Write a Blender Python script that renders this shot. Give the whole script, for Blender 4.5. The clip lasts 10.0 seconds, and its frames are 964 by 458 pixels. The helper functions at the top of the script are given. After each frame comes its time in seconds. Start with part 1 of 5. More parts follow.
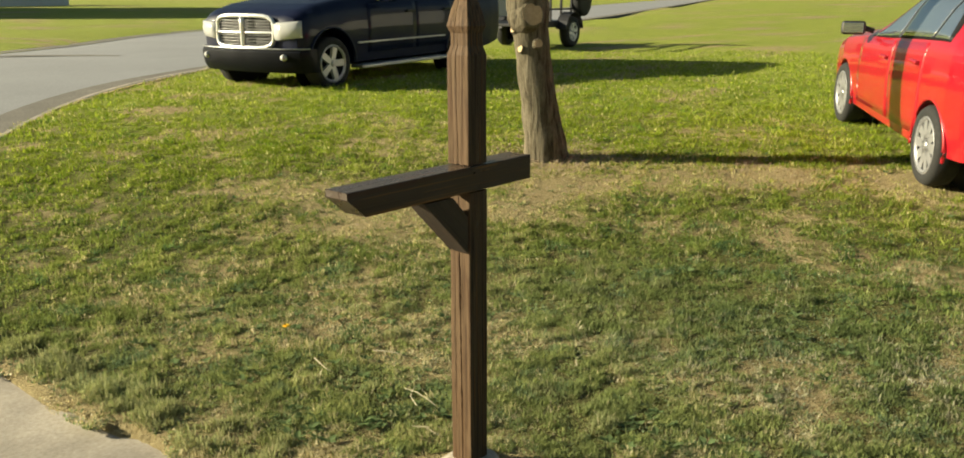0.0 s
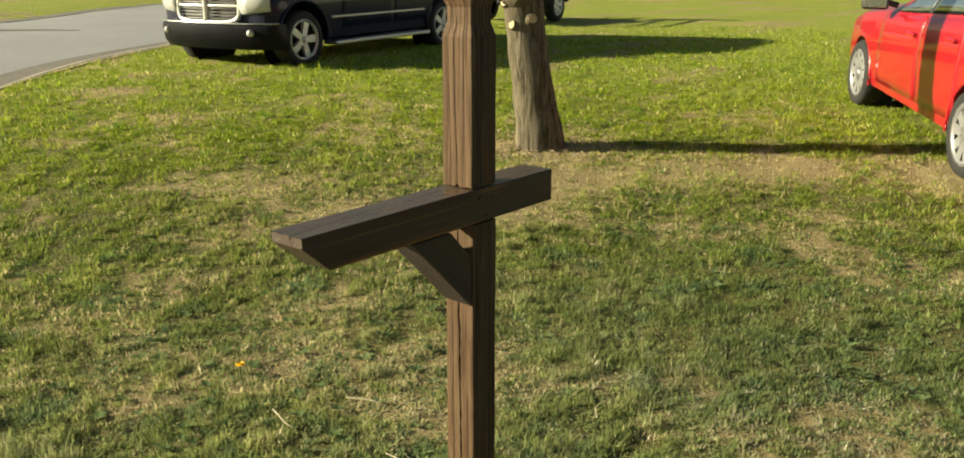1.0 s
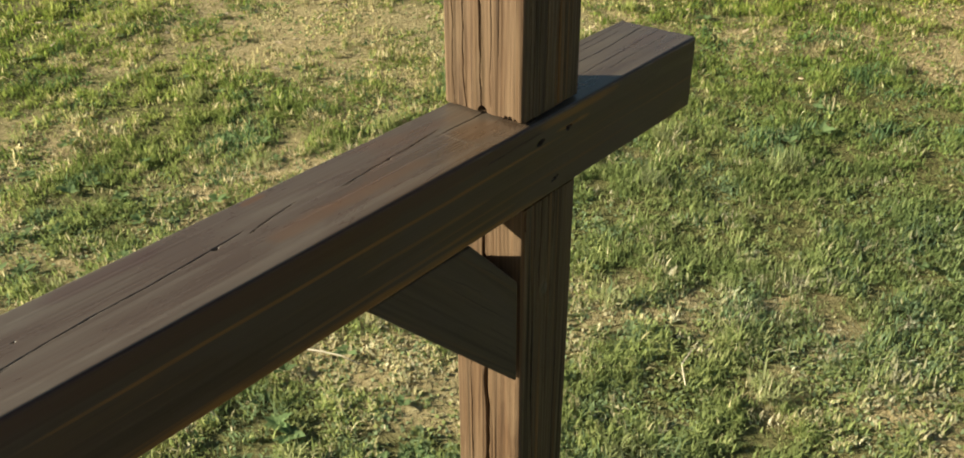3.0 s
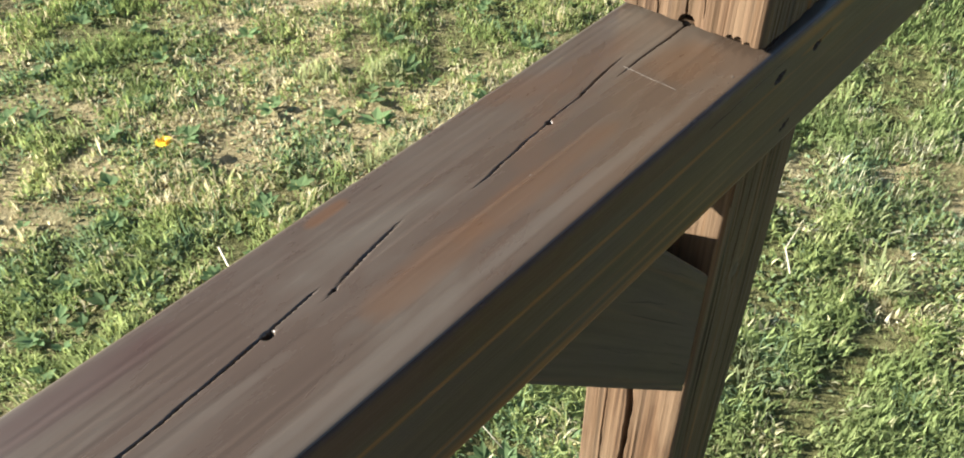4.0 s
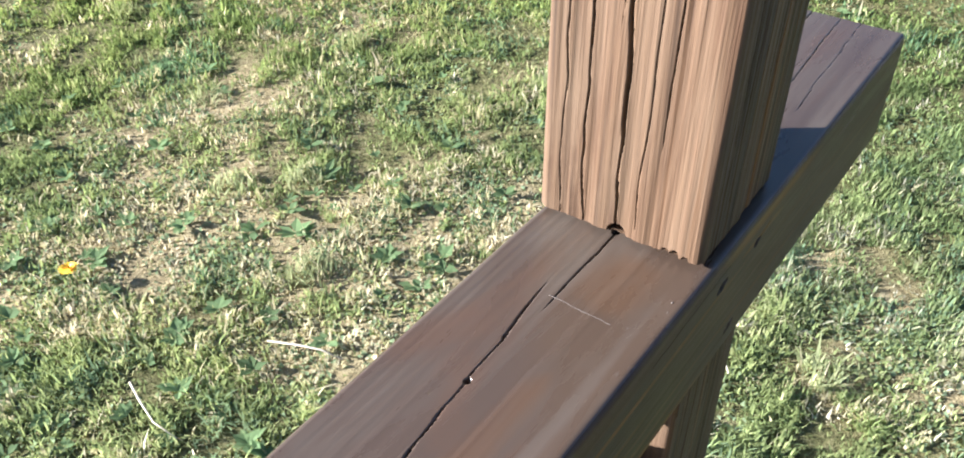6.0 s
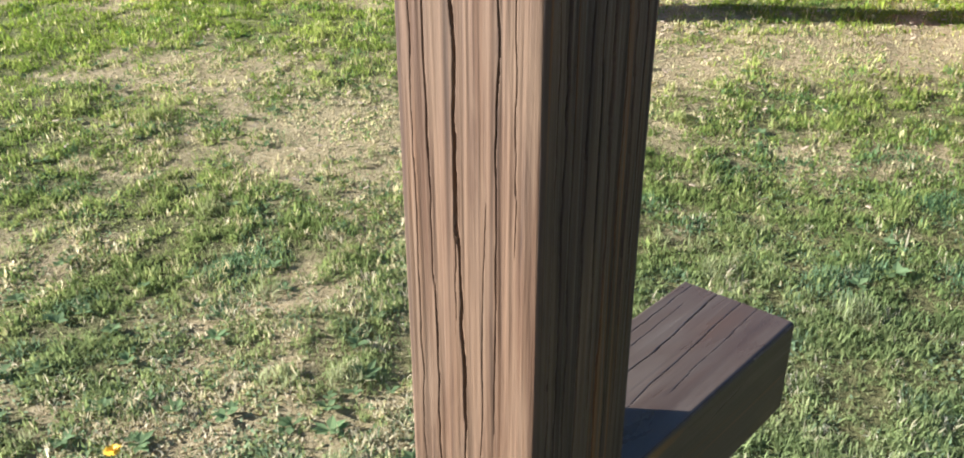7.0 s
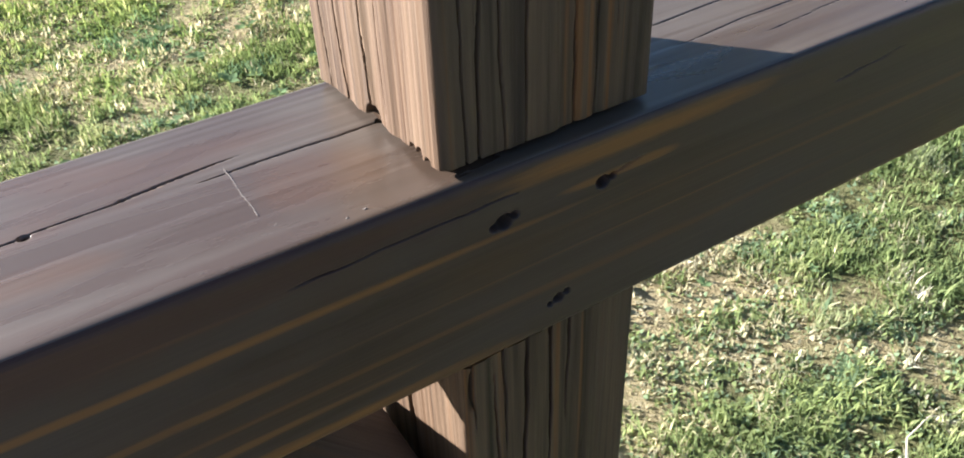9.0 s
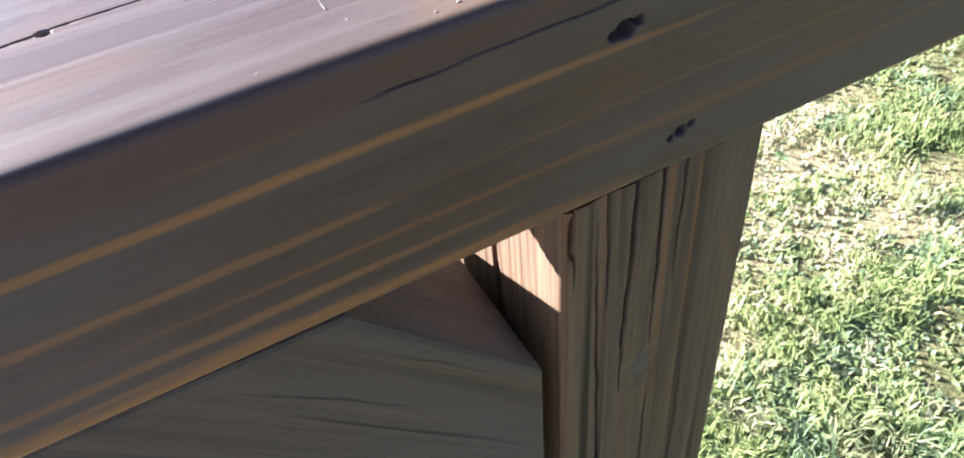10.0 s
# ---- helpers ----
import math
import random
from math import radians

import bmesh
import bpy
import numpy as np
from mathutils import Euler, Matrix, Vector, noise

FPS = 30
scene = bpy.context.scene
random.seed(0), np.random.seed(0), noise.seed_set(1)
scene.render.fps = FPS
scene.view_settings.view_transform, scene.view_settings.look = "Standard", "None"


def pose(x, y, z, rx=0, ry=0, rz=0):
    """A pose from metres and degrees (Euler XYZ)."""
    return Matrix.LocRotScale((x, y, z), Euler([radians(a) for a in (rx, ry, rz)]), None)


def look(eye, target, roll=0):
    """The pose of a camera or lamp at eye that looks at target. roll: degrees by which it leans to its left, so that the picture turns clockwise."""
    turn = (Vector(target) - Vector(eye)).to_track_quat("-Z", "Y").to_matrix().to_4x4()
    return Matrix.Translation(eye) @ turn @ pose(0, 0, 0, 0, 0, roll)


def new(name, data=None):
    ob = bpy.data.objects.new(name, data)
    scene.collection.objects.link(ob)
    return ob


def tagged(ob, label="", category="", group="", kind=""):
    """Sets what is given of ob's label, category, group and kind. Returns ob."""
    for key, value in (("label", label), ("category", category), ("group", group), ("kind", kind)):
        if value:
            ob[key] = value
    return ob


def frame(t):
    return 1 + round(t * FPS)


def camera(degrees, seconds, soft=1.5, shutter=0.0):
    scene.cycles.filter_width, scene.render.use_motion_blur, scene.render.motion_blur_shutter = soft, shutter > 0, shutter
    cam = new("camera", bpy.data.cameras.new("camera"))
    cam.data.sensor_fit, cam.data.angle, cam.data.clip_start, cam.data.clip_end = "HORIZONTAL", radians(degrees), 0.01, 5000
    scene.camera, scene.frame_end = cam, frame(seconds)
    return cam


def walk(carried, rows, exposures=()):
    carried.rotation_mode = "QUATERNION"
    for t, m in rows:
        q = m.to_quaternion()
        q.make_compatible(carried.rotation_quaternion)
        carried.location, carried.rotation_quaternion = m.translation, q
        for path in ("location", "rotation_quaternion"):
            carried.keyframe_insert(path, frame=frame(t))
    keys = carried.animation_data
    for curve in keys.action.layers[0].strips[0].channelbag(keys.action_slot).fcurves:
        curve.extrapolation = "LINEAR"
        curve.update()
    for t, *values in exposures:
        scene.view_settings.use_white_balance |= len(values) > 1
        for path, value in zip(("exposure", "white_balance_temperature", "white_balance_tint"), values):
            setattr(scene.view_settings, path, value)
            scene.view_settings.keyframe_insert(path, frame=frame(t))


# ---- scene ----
cam = camera(56.3, 10.0, soft=1.8)
PATH = [
    (0, (-2.1240, -2.0320, 1.6400), (-0.9886, -0.9790, 1.2375), -0.20),
    (0.5, (-1.8650, -1.7730, 1.6360), (-0.7090, -0.7458, 1.2256), 0.20),
    (1, (-1.5910, -1.4400, 1.6070), (-0.4380, -0.4238, 1.1621), -0.00),
    (1.5, (-1.2870, -1.1500, 1.5550), (-0.1405, -0.1643, 1.0317), -0.10),
    (2, (-1.0010, -0.8840, 1.5320), (0.1461, 0.0848, 0.9792), -0.00),
    (2.5, (-0.7989, -0.6469, 1.4812), (0.3185, 0.2859, 0.8168), -0.80),
    (2.7, (-0.7250, -0.5860, 1.4650), (0.3647, 0.3229, 0.7257), -0.60),
    (3.8, (-0.475, -0.284, 1.377), (0.620, 0.801, 0.102), -1.5),
    (4, (-0.453, -0.225, 1.367), (0.604, 0.784, 0.001), -1.2),
    (4.5, (-0.400, -0.171, 1.328), (0.628, 0.738, -0.126), -1.0),
    (5, (-0.387, -0.158, 1.328), (0.637, 0.697, -0.162), 0.7),
    (5.5, (-0.386, -0.155, 1.338), (0.682, 0.684, -0.129), 0.8),
    (6, (-0.368, -0.164, 1.389), (0.866, 0.794, 0.141), -0.5),
    (6.2, (-0.354, -0.174, 1.411), (0.947, 0.814, 0.260), -0.7),
    (7.3, (-0.328, -0.301, 1.488), (0.948, 0.976, 0.626), 0.2),
    (7.5, (-0.328, -0.301, 1.488), (0.952, 0.960, 0.609), 0.2),
    (8, (-0.302, -0.322, 1.421), (0.984, 0.896, 0.495), 1.6),
    (8.4, (-0.215, -0.310, 1.355), (0.893, 0.981, 0.304), 1.6),
    (8.5, (-0.199, -0.296, 1.341), (0.835, 1.018, 0.244), 0.3),
    (9, (-0.159, -0.267, 1.264), (0.648, 1.121, 0.072), -2.5),
    (9.5, (-0.153, -0.242, 1.237), (0.464, 1.091, -0.120), -4.6),
    (10, (-0.157, -0.231, 1.217), (0.443, 1.073, -0.176), -5.0),
]
EXPOSURES = [(0, 1.32, 6700, -2), (1.5, 1.36, 6850, -3), (2.7, 1.56, 6450, -1), (4, 2.37, 5300, 5), (5.5, 2.66, 5050, 12), (6, 2.6, 4900, 14), (7.5, 2.08, 5050, 14), (8.5, 2.2, 5100, 13), (9.3, 3.0, 4950, 12), (10, 3.6, 4900, 18)]
walk(cam, [(t, look(eye, target, roll)) for t, eye, target, roll in PATH], EXPOSURES)

# ---- light ----
SUN_DIR = Vector((-0.62, 0.785, 0.345)).normalized()
world = bpy.data.worlds.new("sky")
scene.world = world
world.use_nodes = True
wn = world.node_tree.nodes
sky = wn.new("ShaderNodeTexSky")
sky.sky_type = "NISHITA"
sky.sun_disc = False
sky.sun_elevation = radians(19)
sky.sun_rotation = math.atan2(SUN_DIR.x, SUN_DIR.y)
sky.air_density, sky.dust_density = 1.2, 1.5
world.node_tree.links.new(sky.outputs[0], wn["Background"].inputs[0])
wn["Background"].inputs[1].default_value = 0.029
sun = new("sun", bpy.data.lights.new("sun", "SUN"))
sun.data.energy, sun.data.angle, sun.data.color = 5.0, radians(0.6), (1.0, 0.86, 0.66)
sun.matrix_world = look((-20, 26, 14), Vector((-20, 26, 14)) - SUN_DIR)


# ---- small helpers ----
def empty(name, m=None, **tags):
    ob = new(name)
    ob.empty_display_size = 0.1
    if m is not None:
        ob.matrix_world = m
    return tagged(ob, **tags)


def mesh_of(name, bm, mat, smooth=False):
    me = bpy.data.meshes.new(name)
    bm.to_mesh(me)
    bm.free()
    if smooth:
        me.shade_smooth()
    me.materials.append(mat)
    return me


def part(name, bm, mat, parent=None, label="", smooth=False, loc=None):
    ob = new(name, mesh_of(name, bm, mat, smooth))
    if parent is not None:
        ob.parent = parent
    if loc is not None:
        ob.location = loc
    return tagged(ob, label=label)


def arrays_mesh(name, verts, faces, mat, smooth=False):
    """A mesh from numpy arrays; faces all of one size."""
    me = bpy.data.meshes.new(name)
    n, k = faces.shape
    me.vertices.add(len(verts))
    me.vertices.foreach_set("co", np.ascontiguousarray(verts, np.float32).ravel())
    me.loops.add(n * k)
    me.loops.foreach_set("vertex_index", np.ascontiguousarray(faces, np.int32).ravel())
    me.polygons.add(n)
    me.polygons.foreach_set("loop_start", np.arange(0, n * k, k, dtype=np.int32))
    me.polygons.foreach_set("use_smooth", np.full(n, smooth))
    me.update(calc_edges=True)
    me.materials.append(mat)
    return me


def box(bm, x0, x1, y0, y1, z0, z1, bevel=0.0, seg=2):
    r = bmesh.ops.create_cube(bm, size=1, matrix=Matrix.LocRotScale(((x0 + x1) / 2, (y0 + y1) / 2, (z0 + z1) / 2), None, (x1 - x0, y1 - y0, z1 - z0)))
    if bevel:
        edges = list({e for v in r["verts"] for e in v.link_edges})
        bmesh.ops.bevel(bm, geom=edges, offset=bevel, segments=seg, profile=0.5, affect="EDGES")
    return bm


def lathe(bm, profile, axis="Z", n=32, centre=(0, 0, 0), caps=True):
    """A turned body: profile of (radius, height) about an axis."""
    rings = []
    for r, h in profile:
        ring = []
        for i in range(n):
            a = 2 * math.pi * i / n
            p = (r * math.cos(a), r * math.sin(a), h)
            if axis == "Y":
                p = (p[0], p[2], p[1])
            elif axis == "X":
                p = (p[2], p[0], p[1])
            ring.append(bm.verts.new(Vector(p) + Vector(centre)))
        rings.append(ring)
    for a, b in zip(rings, rings[1:]):
        for i in range(n):
            bm.faces.new((a[i], a[(i + 1) % n], b[(i + 1) % n], b[i]))
    if caps and profile[0][0] > 1e-5:
        bm.faces.new(rings[0][::-1])
    if caps and profile[-1][0] > 1e-5:
        bm.faces.new(rings[-1])
    bmesh.ops.remove_doubles(bm, verts=bm.verts, dist=1e-6)
    bmesh.ops.recalc_face_normals(bm, faces=bm.faces)
    return bm


def value_noise(x, y, seed=0):
    """Smooth lattice noise in 0..1 for arrays."""
    x, y = np.asarray(x, float), np.asarray(y, float)
    xi, yi = np.floor(x).astype(np.int64), np.floor(y).astype(np.int64)
    fx, fy = x - xi, y - yi
    fx, fy = fx * fx * (3 - 2 * fx), fy * fy * (3 - 2 * fy)

    def h(a, b):
        k = (a * 374761393 + b * 668265263 + seed * 974711) & 0xFFFFFFFF
        k = ((k ^ (k >> 13)) * 1274126177) & 0xFFFFFFFF
        return ((k ^ (k >> 16)) & 0xFFFF) / 65535.0
    return (h(xi, yi) * (1 - fx) + h(xi + 1, yi) * fx) * (1 - fy) + (h(xi, yi + 1) * (1 - fx) + h(xi + 1, yi + 1) * fx) * fy


# ---- materials ----
def mat_new(name, rough=0.6, metal=0.0, colour=(0.5, 0.5, 0.5), spec=0.5):
    m = bpy.data.materials.new(name)
    m.use_nodes = True
    b = m.node_tree.nodes["Principled BSDF"]
    b.inputs["Base Color"].default_value = (*colour, 1)
    b.inputs["Roughness"].default_value = rough
    b.inputs["Metallic"].default_value = metal
    b.inputs["Specular IOR Level"].default_value = spec
    return m, m.node_tree.nodes, m.node_tree.links, b


def n_coords(nd, lk, scale, kind="Object", rot=(0, 0, 0)):
    tc, mp = nd.new("ShaderNodeTexCoord"), nd.new("ShaderNodeMapping")
    lk.new(tc.outputs[kind], mp.inputs[0])
    mp.inputs["Scale"].default_value = scale
    mp.inputs["Rotation"].default_value = rot
    return mp.outputs[0]


def n_noise(nd, lk, vec, scale=1.0, detail=4.0, rough=0.55, distort=0.0):
    n = nd.new("ShaderNodeTexNoise")
    lk.new(vec, n.inputs["Vector"])
    n.inputs["Scale"].default_value, n.inputs["Detail"].default_value = scale, detail
    n.inputs["Roughness"].default_value, n.inputs["Distortion"].default_value = rough, distort
    return n.outputs[0]


def n_ramp(nd, lk, fac, stops):
    r = nd.new("ShaderNodeValToRGB")
    lk.new(fac, r.inputs[0])
    e = r.color_ramp.elements
    while len(e) < len(stops):
        e.new(0.5)
    for el, (p, c) in zip(e, stops):
        el.position, el.color = p, (*c, 1) if len(c) == 3 else c
    return r.outputs[0]


def n_mix(nd, lk, fac, a, b, mode="MIX"):
    m = nd.new("ShaderNodeMix")
    m.data_type, m.blend_type = "RGBA", mode
    for sock, v in ((m.inputs[0], fac), (m.inputs[6], a), (m.inputs[7], b)):
        if isinstance(v, bpy.types.NodeSocket):
            lk.new(v, sock)
        elif isinstance(v, tuple):
            sock.default_value = (*v, 1)
        else:
            sock.default_value = v
    return m.outputs[2]


def n_bump(nd, lk, b, height, strength, dist):
    bp = nd.new("ShaderNodeBump")
    bp.inputs["Strength"].default_value, bp.inputs["Distance"].default_value = strength, dist
    lk.new(height, bp.inputs["Height"])
    lk.new(bp.outputs[0], b.inputs["Normal"])


def g3(v):
    return (v, v, v)


def n_math(nd, lk, op, a, b):
    m = nd.new("ShaderNodeMath")
    m.operation = op
    for sock, v in zip(m.inputs, (a, b)):
        if isinstance(v, bpy.types.NodeSocket):
            lk.new(v, sock)
        else:
            sock.default_value = v
    return m.outputs[0]


def stain_mask(nd, lk, axis, x0, x1, c, w, amount, ragged=1.0):
    """A streak or rubbed spot between x0 and x1 along the grain, centred at c across it (axis "Y" or "Z"), with ragged edges."""
    tc, sep = nd.new("ShaderNodeTexCoord"), nd.new("ShaderNodeSeparateXYZ")
    lk.new(tc.outputs["Object"], sep.inputs[0])
    wander = n_noise(nd, lk, n_coords(nd, lk, (7, 3, 3)), 1, 3, 0.5)
    broken = n_noise(nd, lk, n_coords(nd, lk, (16, 210, 210) if axis == "Z" else (22, 42, 42)), 1, 5, 0.6)
    off = n_math(nd, lk, "ADD", n_math(nd, lk, "SUBTRACT", sep.outputs[axis], c), n_math(nd, lk, "MULTIPLY", n_math(nd, lk, "SUBTRACT", wander, 0.5), 1.2 * w * ragged))
    across = n_math(nd, lk, "DIVIDE", off, w)
    along = n_math(nd, lk, "DIVIDE", n_math(nd, lk, "SUBTRACT", sep.outputs["X"], (x0 + x1) / 2), (x1 - x0) / 2)
    far = n_math(nd, lk, "ADD", n_math(nd, lk, "POWER", n_math(nd, lk, "ABSOLUTE", across, 0), 2.0), n_math(nd, lk, "POWER", n_math(nd, lk, "ABSOLUTE", along, 0), 4.0))
    far = n_math(nd, lk, "ADD", far, n_math(nd, lk, "MULTIPLY", n_math(nd, lk, "SUBTRACT", broken, 0.5), 2.6 * ragged))
    return n_ramp(nd, lk, far, [(0.15, g3(amount)), (0.95, g3(0))])


def wood_material(name, dark, mid, light, patch, patch_at, grey, rough, streak, grain_mix, fibre_mix, orange, bump, patch_scale=(5, 16, 16), spec=0.5, stains=()):
    """Stained timber with the grain along the object's x."""
    m, nd, lk, b = mat_new(name, rough, spec=spec)
    grain = n_noise(nd, lk, n_coords(nd, lk, (2.0, 85, 85)), 1, 7, 0.62, 0.7)
    fibre = n_noise(nd, lk, n_coords(nd, lk, (9, 420, 420)), 1, 3, 0.6)
    broad = n_noise(nd, lk, n_coords(nd, lk, patch_scale), 1, 4, 0.55, 0.6)
    col = n_mix(nd, lk, grain_mix, mid, n_ramp(nd, lk, grain, [(0.32, dark), (0.47, mid), (0.68, light)]))
    worn = n_noise(nd, lk, n_coords(nd, lk, (4, 17, 17)), 1.7, 6, 0.65, 0.5)
    col = n_mix(nd, lk, n_ramp(nd, lk, worn, [(0.42, g3(0)), (0.66, g3(0.9))]), col, grey)
    col = n_mix(nd, lk, n_ramp(nd, lk, broad, [(patch_at, g3(0)), (patch_at + 0.14, g3(0.9))]), col, patch)
    thin = n_noise(nd, lk, n_coords(nd, lk, (1.3, 130, 130)), 1, 2, 0.5)
    col = n_mix(nd, lk, n_ramp(nd, lk, thin, [(0.31, g3(streak)), (0.42, g3(0))]), col, tuple(0.35 * c for c in dark))
    if orange:
        glow = n_noise(nd, lk, n_coords(nd, lk, (2.0, 170, 170)), 1.0, 4, 0.5, 0.5)
        col = n_mix(nd, lk, n_ramp(nd, lk, glow, [(0.575, g3(0)), (0.66, g3(orange))]), col, (0.12, 0.05, 0.012))
    for stain in stains:
        col = n_mix(nd, lk, stain_mask(nd, lk, *stain[:-1]), col, stain[-1])
    col = n_mix(nd, lk, fibre_mix, col, n_ramp(nd, lk, fibre, [(0.3, g3(0.35)), (0.65, g3(1.0))]), "MULTIPLY")
    lk.new(col, b.inputs["Base Color"])
    lk.new(n_ramp(nd, lk, worn, [(0.3, g3(rough - 0.10)), (0.7, g3(rough + 0.12))]), b.inputs["Roughness"])
    add = nd.new("ShaderNodeMath")
    add.operation = "ADD"
    lk.new(grain, add.inputs[0])
    lk.new(fibre, add.inputs[1])
    n_bump(nd, lk, b, add.outputs[0], bump, 0.0016)
    return m


WOOD_POST = wood_material("post_wood", (0.022, 0.011, 0.005), (0.096, 0.055, 0.028), (0.165, 0.104, 0.057), (0.064, 0.032, 0.014), 0.56, (0.138, 0.090, 0.051), 0.75, 0.5, 0.85, 0.4, 0.2, 0.5, (2.2, 34, 34), spec=0.22)
# darker copy of the post wood: stain streaks, plus the sunless faces' shade in its colour
POST_SHADE_STAIN = wood_material("shaded_stained_post_wood", (0.010, 0.006, 0.004), (0.048, 0.031, 0.020), (0.092, 0.058, 0.034), (0.020, 0.013, 0.010), 0.54, (0.060, 0.043, 0.028), 0.7, 0.9, 1.0, 0.35, 0.7, 0.5, (1.6, 60, 60), spec=0.22)
RUBBED, OCHRE, RED_BROWN = (0.092, 0.046, 0.020), (0.125, 0.058, 0.016), (0.040, 0.016, 0.012)
WOOD_BEAM = wood_material("beam_wood", (0.038, 0.025, 0.017), (0.064, 0.043, 0.029), (0.078, 0.055, 0.038), (0.080, 0.046, 0.027), 0.63, (0.085, 0.066, 0.049), 0.30, 0.05, 0.12, 0.05, 0.0, 0.05, (4.2, 15, 15), spec=0.55,
                          stains=[("Y", 0.245, 0.325, -0.017, 0.011, 0.5, 0.6, RUBBED), ("Y", 0.30, 0.42, -0.018, 0.010, 0.5, 0.6, RUBBED), ("Y", 0.265, 0.292, 0.040, 0.004, 0.8, 0.5, RUBBED), ("Y", 0.10, 0.20, 0.036, 0.010, 0.5, 0.6, (0.050, 0.024, 0.018)), ("Y", 0.46, 0.51, -0.015, 0.020, 0.35, 0.5, RUBBED),
                                  ("Y", 0.05, 0.52, -0.036, 0.004, 0.5, 0.8, (0.105, 0.083, 0.064)), ("Y", 0.60, 0.84, -0.030, 0.008, 0.4, 0.8, (0.030, 0.018, 0.013))])
# streaky side wood, its base colour darkened to carry the shade on these faces
WOOD_SHADE_SIDE = wood_material("beam_shaded_side_wood", (0.014, 0.0080, 0.0065), (0.031, 0.0185, 0.0150), (0.041, 0.026, 0.021), (0.043, 0.024, 0.014), 0.57, (0.042, 0.031, 0.026), 0.55, 0.25, 0.45, 0.15, 0.35, 0.16, spec=0.25,
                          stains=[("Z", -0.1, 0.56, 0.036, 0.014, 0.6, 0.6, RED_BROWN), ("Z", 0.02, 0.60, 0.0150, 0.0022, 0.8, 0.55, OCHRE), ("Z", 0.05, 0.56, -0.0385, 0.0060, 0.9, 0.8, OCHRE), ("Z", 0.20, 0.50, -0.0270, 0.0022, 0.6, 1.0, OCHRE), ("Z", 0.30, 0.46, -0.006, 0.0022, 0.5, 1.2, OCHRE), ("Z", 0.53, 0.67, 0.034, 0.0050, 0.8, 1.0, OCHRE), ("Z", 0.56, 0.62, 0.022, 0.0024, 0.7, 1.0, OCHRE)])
WOOD_BRACE = wood_material("brace_wood", (0.013, 0.008, 0.006), (0.036, 0.025, 0.018), (0.050, 0.035, 0.025), (0.034, 0.021, 0.013), 0.6, (0.046, 0.036, 0.028), 0.75, 0.35, 0.6, 0.25, 0.15, 0.3, spec=0.3)
KNOT = wood_material("knot_wood", (0.010, 0.007, 0.006), (0.026, 0.018, 0.014), (0.045, 0.031, 0.022), (0.018, 0.013, 0.012), 0.6, (0.032, 0.025, 0.022), 0.7, 0.5, 1.0, 0.3, 0.0, 0.4)


def speckled(name, stops, scale, rough, bump, dist, scale2=3.0, amount2=0.35, tone2=((0.3, g3(0.6)), (0.7, g3(1.15)))):
    m, nd, lk, b = mat_new(name, rough)
    fine = n_noise(nd, lk, n_coords(nd, lk, g3(scale)), 1, 8, 0.65)
    coarse = n_noise(nd, lk, n_coords(nd, lk, g3(scale2)), 1, 4, 0.6)
    col = n_mix(nd, lk, amount2, n_ramp(nd, lk, fine, stops), n_ramp(nd, lk, coarse, list(tone2)), "MULTIPLY")
    lk.new(col, b.inputs["Base Color"])
    n_bump(nd, lk, b, fine, bump, dist)
    return m


OLD_KERB = speckled("weathered_kerb", [(0.3, (0.10, 0.09, 0.075)), (0.7, (0.22, 0.20, 0.17))], 30, 0.9, 0.5, 0.006, 2.0, 0.6)
CONCRETE = speckled("concrete", [(0.3, (0.31, 0.265, 0.21)), (0.7, (0.46, 0.41, 0.34))], 60, 0.85, 0.4, 0.004, 2.2, 0.75, ((0.35, g3(0.55)), (0.6, g3(1.1))))
ASPHALT = speckled("asphalt", [(0.3, (0.20, 0.205, 0.215)), (0.7, (0.32, 0.32, 0.33))], 40, 0.9, 0.4, 0.004, 0.35)


def bark_material():
    m, nd, lk, b = mat_new("bark", 0.9, spec=0.2)
    furrow = n_noise(nd, lk, n_coords(nd, lk, (26, 26, 3.2)), 1, 6, 0.65, 0.6)
    fine = n_noise(nd, lk, n_coords(nd, lk, g3(60)), 1, 6, 0.65)
    col = n_ramp(nd, lk, furrow, [(0.34, (0.030, 0.024, 0.016)), (0.48, (0.125, 0.105, 0.070)), (0.70, (0.23, 0.20, 0.145))])
    col = n_mix(nd, lk, 0.5, col, n_ramp(nd, lk, fine, [(0.3, g3(0.5)), (0.7, g3(1.2))]), "MULTIPLY")
    lk.new(col, b.inputs["Base Color"])
    n_bump(nd, lk, b, furrow, 1.0, 0.03)
    return m


BARK = bark_material()
CUT_WOOD = speckled("cut_wood", [(0.3, (0.46, 0.33, 0.18)), (0.7, (0.62, 0.47, 0.28))], 30, 0.8, 0.3, 0.003)


